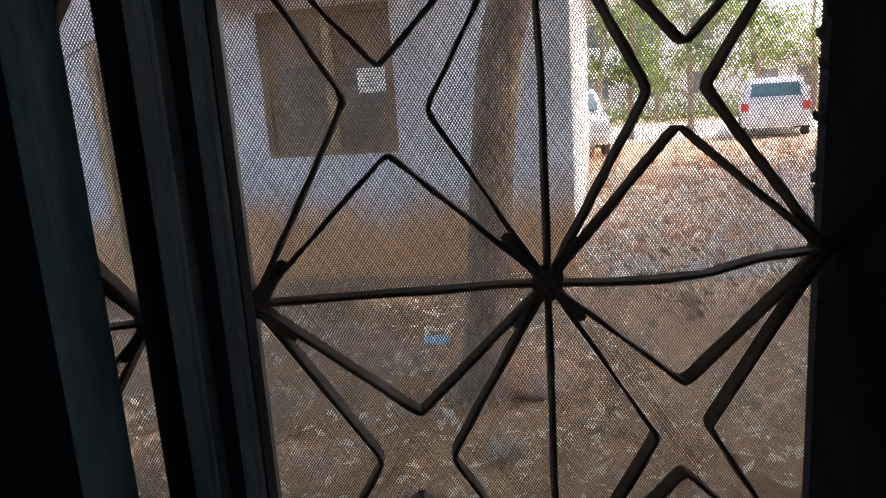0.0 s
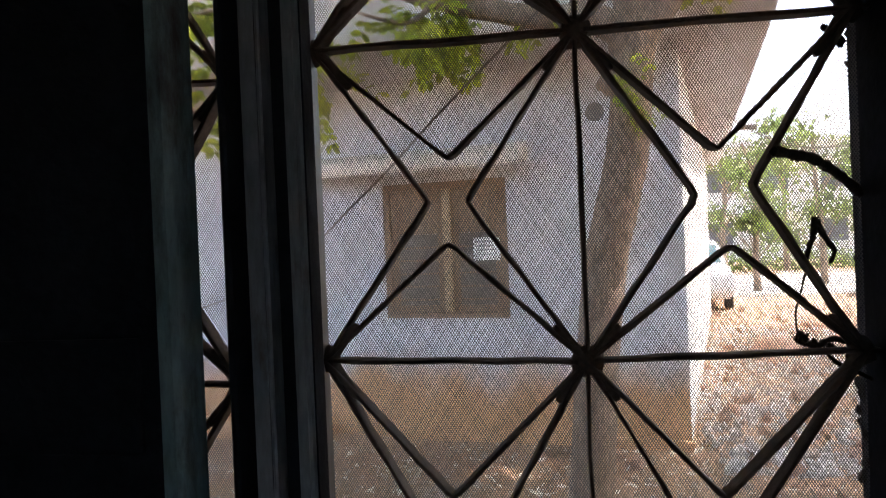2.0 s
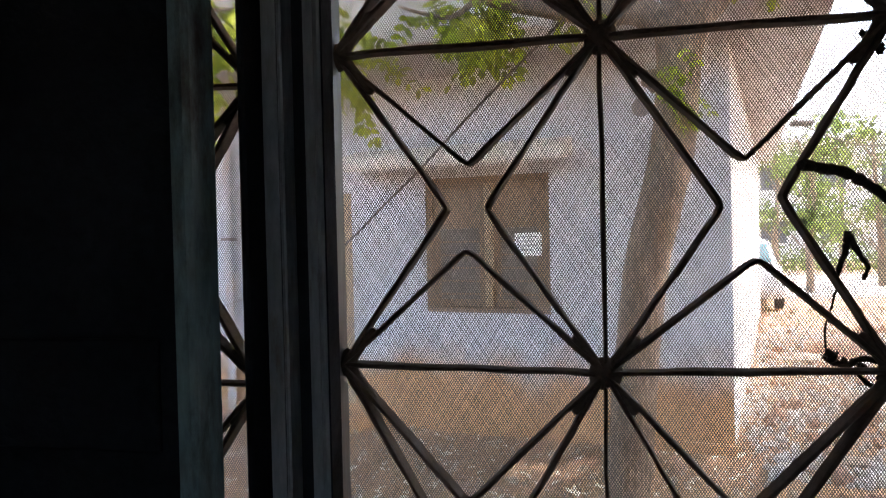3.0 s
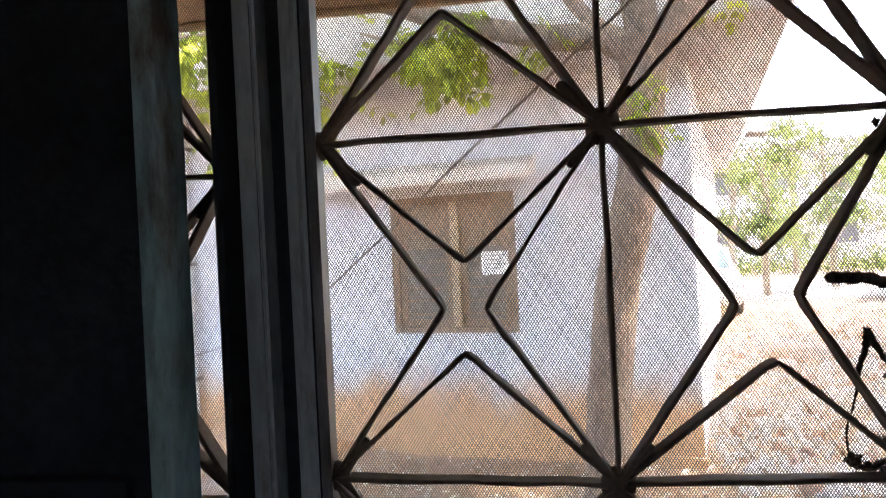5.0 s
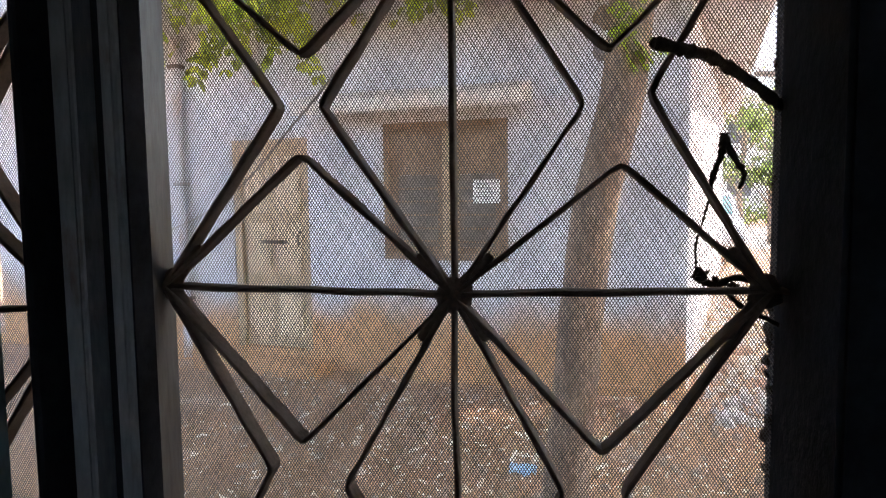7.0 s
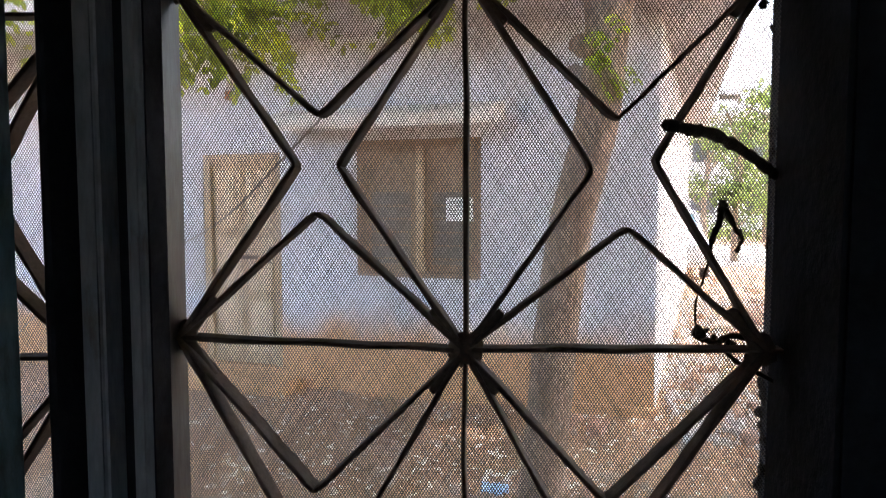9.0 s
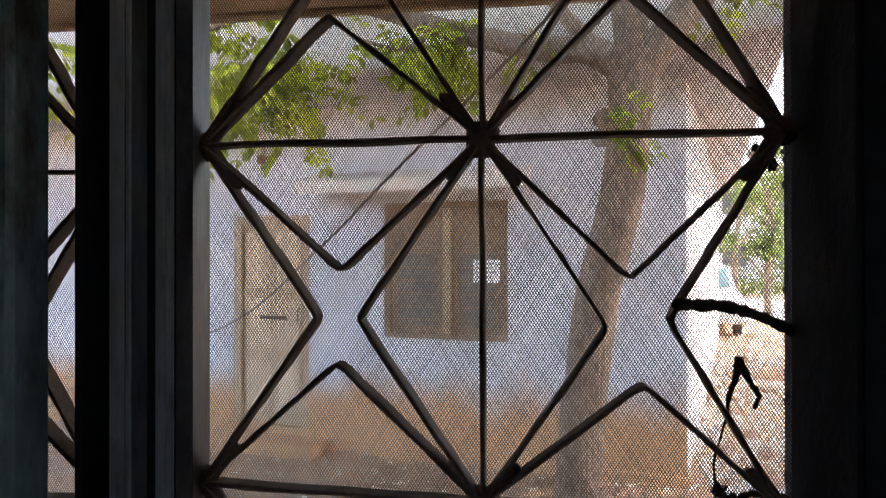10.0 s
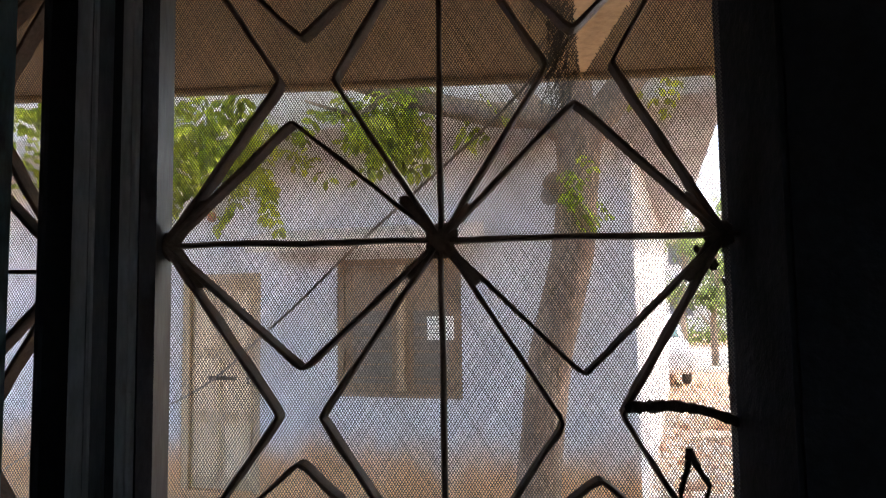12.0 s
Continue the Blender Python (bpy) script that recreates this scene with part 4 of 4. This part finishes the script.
# ---------------------------------------------------------------- parked cars
def make_car(x, y, rz, paint, label):
    c = thing("car", (x, y, G + 0.0), label, "car", group="parked cars", rz=rz)
    # outline along the length (y, z), rear at y = 0
    lower = [(0.0, 0.42), (0.02, 0.78), (0.10, 0.95), (3.0, 0.95), (3.85, 0.80), (3.95, 0.45), (3.8, 0.28), (0.12, 0.28)]
    upper = [(0.06, 0.953), (0.22, 1.42), (0.45, 1.52), (1.9, 1.52), (2.2, 1.45), (3.0, 0.953)]
    def prism(profile, w0, w1):
        bm = bmesh.new()
        zs = [p[1] for p in profile]
        lo, hi = min(zs), max(zs)
        L = [bm.verts.new((-(w0 + (w1 - w0) * (z - lo) / (hi - lo)), yy, z)) for yy, z in profile]
        R = [bm.verts.new(((w0 + (w1 - w0) * (z - lo) / (hi - lo)), yy, z)) for yy, z in profile]
        m = len(profile)
        for k in range(m):
            bm.faces.new((L[k], L[(k + 1) % m], R[(k + 1) % m], R[k]))
        bm.faces.new(L), bm.faces.new(R)
        bmesh.ops.recalc_face_normals(bm, faces=bm.faces)
        bmesh.ops.bevel(bm, geom=list(bm.edges), offset=0.035, segments=2, affect="EDGES", clamp_overlap=True)
        return bm
    part("body", prism(lower, 0.80, 0.82), paint, c)
    part("cabin", prism(upper, 0.76, 0.62), paint, c)
    gl = bmesh.new()
    q = [gl.verts.new(v) for v in ((-0.60, 0.105, 1.04), (0.60, 0.105, 1.04), (0.54, 0.215, 1.38), (-0.54, 0.215, 1.38))]
    top = [gl.verts.new(v.co + Vector((0, -0.02, 0.006))) for v in q]
    for k in range(4):
        gl.faces.new((q[k], q[(k + 1) % 4], top[(k + 1) % 4], top[k]))
    gl.faces.new(top)
    part("rear_window", gl, M_CARGLASS, c)
    ws = bmesh.new()
    q = [ws.verts.new(v) for v in ((-0.62, 2.90, 1.035), (0.62, 2.90, 1.035), (0.55, 2.29, 1.415), (-0.55, 2.29, 1.415))]
    top = [ws.verts.new(v.co + Vector((0, 0.015, 0.02))) for v in q]
    for k in range(4):
        ws.faces.new((q[k], q[(k + 1) % 4], top[(k + 1) % 4], top[k]))
    ws.faces.new(top)
    part("windscreen", ws, M_CARGLASS, c)
    for s in (-1, 1):
        sw = bmesh.new()
        pr = [(0.5, 1.02), (0.62, 1.40), (1.9, 1.40), (2.55, 1.02)]
        a = [sw.verts.new((s * (0.765 - 0.14 * (z - 0.953) / 0.567), yy, z)) for yy, z in pr]
        b2 = [sw.verts.new((s * (0.777 - 0.14 * (z - 0.953) / 0.567), yy, z)) for yy, z in pr]
        for k in range(4):
            sw.faces.new((a[k], a[(k + 1) % 4], b2[(k + 1) % 4], b2[k]))
        sw.faces.new(b2)
        part("side_window", sw, M_CARGLASS, c)
        part("tail_lamp", boxed(s * 0.62, s * 0.80, -0.012, 0.05, 0.70, 0.90, bevel=0.01), M_LAMP, c)
        for yy in (0.75, 3.1):
            w = bmesh.new()
            tube(w, [(s * 0.66, yy, 0.30), (s * 0.69, yy, 0.30), (s * 0.81, yy, 0.30), (s * 0.84, yy, 0.30)], [0.27, 0.30, 0.30, 0.27], 20)
            wh = part("wheel", w, M_TYRE, c)
            rm = bmesh.new()
            tube(rm, [(s * 0.835, yy, 0.30), (s * 0.85, yy, 0.30)], [0.18, 0.16], 16)
            part("rim", rm, M_CARWHITE, wh)
    part("bumper", boxed(-0.80, 0.80, -0.06, 0.06, 0.34, 0.52, bevel=0.03, seg=2), paint, c)
    part("number_plate", boxed(-0.24, 0.24, -0.016, -0.003, 0.62, 0.73), M_PAPER, c)


make_car(8.9, 17.2, -24, M_CARWHITE, "silver hatchback parked on the sunlit earth")
make_car(3.95, 18.9, 170, M_CARWHITE, "silver car parked behind the house, partly hidden")
tagged(mesh_ob("road", boxed(-60, 90, 18.5, 27.0, G - 0.2, G + 0.06, bevel=0.03), M_ROAD), "pale dusty sunlit road beyond the yard", "road", kind="structure")

# ---------------------------------------------------------------- litter, stones and rubble in the yard
def scatter(name, n, seed, mat, label, area, size, flat):
    rr = random.Random(seed)
    verts, faces = [], []
    ico = bmesh.new()
    bmesh.ops.create_icosphere(ico, subdivisions=1, radius=1.0)
    iv, jf = [v.co.copy() for v in ico.verts], [[v.index for v in f.verts] for f in ico.faces]
    ico.free()
    hr = radians(-HROT)
    for _ in range(n):
        x, y = rr.uniform(area[0], area[1]), area[2] + (area[3] - area[2]) * rr.random() ** 1.3
        lx = (x - HX) * math.cos(hr) - (y - HY) * math.sin(hr)
        ly = (x - HX) * math.sin(hr) + (y - HY) * math.cos(hr)
        if lx < 0.05 and ly > -0.1:
            continue
        p = Vector((x, y, ground_h(x, y)))
        s = size[0] + (size[1] - size[0]) * rr.random() ** 3
        if flat:
            d = Vector((rr.uniform(-1, 1), rr.uniform(-1, 1), rr.uniform(-0.1, 0.35)))
            add_leaf(verts, faces, p + Vector((0, 0, 0.012)), d, Vector((rr.uniform(-0.5, 0.5), rr.uniform(-0.5, 0.5), 1)), s, s * 0.5)
        else:
            b = len(verts)
            q = Euler((rr.uniform(0, 6), rr.uniform(0, 6), rr.uniform(0, 6))).to_matrix()
            sc = (s, s * rr.uniform(0.5, 0.9), s * rr.uniform(0.4, 0.7))
            for v in iv:
                k = 1 + rr.uniform(-0.2, 0.2)
                verts.append(tuple(p + Vector((0, 0, s * 0.15)) + q @ Vector((v.x * sc[0] * k, v.y * sc[1] * k, v.z * sc[2] * k))))
            faces.extend([[b + i for i in f] for f in jf])
    me = bpy.data.meshes.new(name)
    me.from_pydata(verts, [], faces)
    me.materials.append(mat)
    tagged(new(name, me), label, name.replace("_", " "), kind="stuff")


scatter("leaf_litter", 9000, 1, M_LITTER, "dry brown fallen leaves on the earth", (-2.6, 7.0, 0.8, 13.0), (0.04, 0.14), True)
scatter("pale_leaf_litter", 6500, 5, M_LITTER_PALE, "bleached pale fallen leaves on the earth", (-2.6, 7.0, 0.8, 13.0), (0.03, 0.12), True)
scatter("gravel", 8000, 2, M_STONE, "small brown stones scattered on the earth", (-2.6, 8.0, 0.8, 15.0), (0.01, 0.05), False)
scatter("pale_gravel", 11000, 6, M_GRAVEL_PALE, "pale grey gravel spread on the open ground", (1.2, 8.5, 4.4, 12.0), (0.012, 0.075), False)
scatter("twig_litter", 5200, 9, M_LITTER, "small dry leaf bits thick on the near earth", (-1.8, 3.2, 0.9, 4.8), (0.015, 0.06), True)
scatter("leaf_flecks", 2600, 12, M_LITTER_PALE, "bleached leaf bits on the near earth", (-1.8, 3.4, 0.9, 4.8), (0.02, 0.08), True)
scatter("rubble", 1800, 3, M_RUBBLE, "broken brick bits on the open ground", (1.4, 9.0, 3.5, 16.0), (0.02, 0.13), False)

rr = random.Random(8)
for k, (x, y, r, m) in enumerate(((0.36, 2.72, 0.21, M_RUBBLE), (3.5, 9.8, 0.45, M_RUBBLE), (4.2, 10.1, 0.30, M_RUBBLE), (2.9, 9.2, 0.22, M_STONE), (5.2, 11.5, 0.35, M_RUBBLE), (2.6, 7.0, 0.13, M_STONE), (3.4, 6.4, 0.10, M_STONE), (1.9, 4.9, 0.10, M_STONE))):
    st = tagged(mesh_ob("mound" if r > 0.2 else "stone", lump(r, k + 2, (1.3, 1, 0.42), 0.3, 3), m, True),
                "low mound of brown earth and rubble" if r > 0.2 else "rough grey stone lying on the earth", "mound" if r > 0.2 else "stone")
    st.location = (x, y, ground_h(x, y) + r * 0.1)
for x, y, rz in ((0.42, 4.72, 20), (0.62, 4.60, 65)):
    bk = tagged(mesh_ob("brick", boxed(-0.115, 0.115, -0.055, 0.055, 0, 0.075, bevel=0.008, seg=2), M_RUBBLE), "worn red-brown brick lying against the house wall", "brick", group="loose bricks")
    bk.matrix_world = pose(x, y, ground_h(x, y), 0, 0, rz)
rk = tagged(mesh_ob("stone", lump(0.07, 21, (1.2, 1, 0.7), 0.3, 3), M_STONE, True), "pale rounded stone lying on the earth", "stone")
rk.location = (0.17, 2.0, ground_h(0.17, 2.0) + 0.02)
pl = bmesh.new()
bmesh.ops.create_grid(pl, x_segments=9, y_segments=7, size=1.0)
for v in pl.verts:
    v.co = Vector((v.co.x * 0.08, v.co.y * 0.06, 0.03 + 0.05 * noise.noise(Vector((v.co.x * 2.2, v.co.y * 2.2, 4)))))
bmesh.ops.solidify(pl, geom=pl.faces[:], thickness=0.003)
sc = tagged(mesh_ob("plastic_scrap", pl, M_BLUE), "crumpled pale blue plastic scrap on the earth", "litter")
sc.location = (-0.10, 3.45, ground_h(-0.10, 3.45))

# ---------------------------------------------------------------- cable across the yard
cb = bmesh.new()
tube(cb, smooth_path([(0.162, 0.008, 0.549), (0.15, 0.05, 0.549), (0.099, 0.13, 0.518), (0.046, 0.24, 0.494), (-0.031, 0.36, 0.458), (-0.2, 0.52, 0.353), (-0.39, 0.68, 0.222), (-0.695, 0.92, 0.048), (-1.35, 1.35, -0.16), (-2.2, 2.1, -0.62), (-3.2, 2.9, -1.62)], 8), 0.0024, 8)
tagged(mesh_ob("cable", cb, M_CABLE, True), "thin dark cable strung slantwise down from the torn screen", "cable")

cb = bmesh.new()
tube(cb, smooth_path([(2.30, 8.30, 1.58), (2.76, 9.0, 1.47), (3.30, 9.0, 1.22), (3.85, 9.0, 1.17), (5.2, 9.5, 1.35), (9.5, 11.0, 2.6), (14.0, 19.0, 4.5)], 8), 0.012, 6)
tagged(mesh_ob("cable", cb, M_CABLE, True), "dark service cable running off the house roof", "cable")
bx = tagged(mesh_ob("cable_bracket", boxed(2.60, 2.86, 8.92, 9.02, 1.45, 1.52, bevel=0.01), M_CABLE), "small dark bracket holding the service cable", "bracket")

# ---------------------------------------------------------------- dry creeper and dirt caught in the grille
tw = thing("dry_creeper", (0.2, 0.014, 0.1), "dark dry creeper twigs and dirt caught in the grille", "twig")
to = Vector((0.2, 0.014, 0.1))
rr = random.Random(31)
for pts, ra, rb in (([(0.1475, -0.099, 0.183), (0.168, -0.082, 0.1815), (0.191, -0.062, 0.179), (0.222, -0.026, 0.170), (0.2515, 0.010, 0.158), (0.266, 0.026, 0.152)], 0.0046, 0.0042),
                    ([(0.200, 0.014, 0.012), (0.199, 0.016, 0.040), (0.204, 0.013, 0.062), (0.210, 0.014, 0.084)], 0.0009, 0.0011),
                    ([(0.209, 0.014, 0.080), (0.211, 0.013, 0.098), (0.217, 0.014, 0.114), (0.219, 0.014, 0.131)], 0.0016, 0.0036),
                    ([(0.219, 0.014, 0.128), (0.228, 0.015, 0.110), (0.235, 0.014, 0.098), (0.231, 0.014, 0.086)], 0.0032, 0.0014),
                    ([(0.196, 0.014, 0.016), (0.215, 0.013, 0.008), (0.232, 0.014, 0.014), (0.276, 0.016, 0.002)], 0.003, 0.0025),
                    ([(0.222, 0.014, 0.004), (0.236, 0.013, -0.010), (0.276, 0.016, -0.030)], 0.0022, 0.002)):
    b = bmesh.new()
    ax = smooth_path(pts, 7)
    tube(b, [p - to for p in ax], [(ra + (rb - ra) * k / (len(ax) - 1)) * (1 + rr.uniform(-0.2, 0.25)) for k in range(len(ax))], 8, jitter=0.18, rng=rr)
    part("twig", b, M_TWIG, tw, smooth=True)
dirt = [(0.202, 0.012, 0.016, 0.0055), (0.214, 0.012, 0.010, 0.0035), (0.228, 0.012, 0.006, 0.004), (0.240, 0.012, 0.302, 0.004), (0.233, 0.012, 0.308, 0.003), (0.247, 0.012, 0.294, 0.004), (0.236, 0.012, 0.296, 0.0025)]
dirt += [(0.2640, rr.uniform(0.028, 0.042), rr.uniform(-0.30, 0.02), rr.uniform(0.002, 0.005)) for _ in range(22)]
dirt += [(0.2640, rr.uniform(0.028, 0.042), rr.uniform(0.05, 0.34), rr.uniform(0.0015, 0.003)) for _ in range(10)]
for k, (x, y, z, r) in enumerate(dirt):
    b = lump(r, k + 60, (1, 0.8, 1.2), 0.8, 2)
    for v in b.verts:
        v.co += Vector((x, y, z)) - to
    part("dirt_clump", b, M_TWIG, tw)
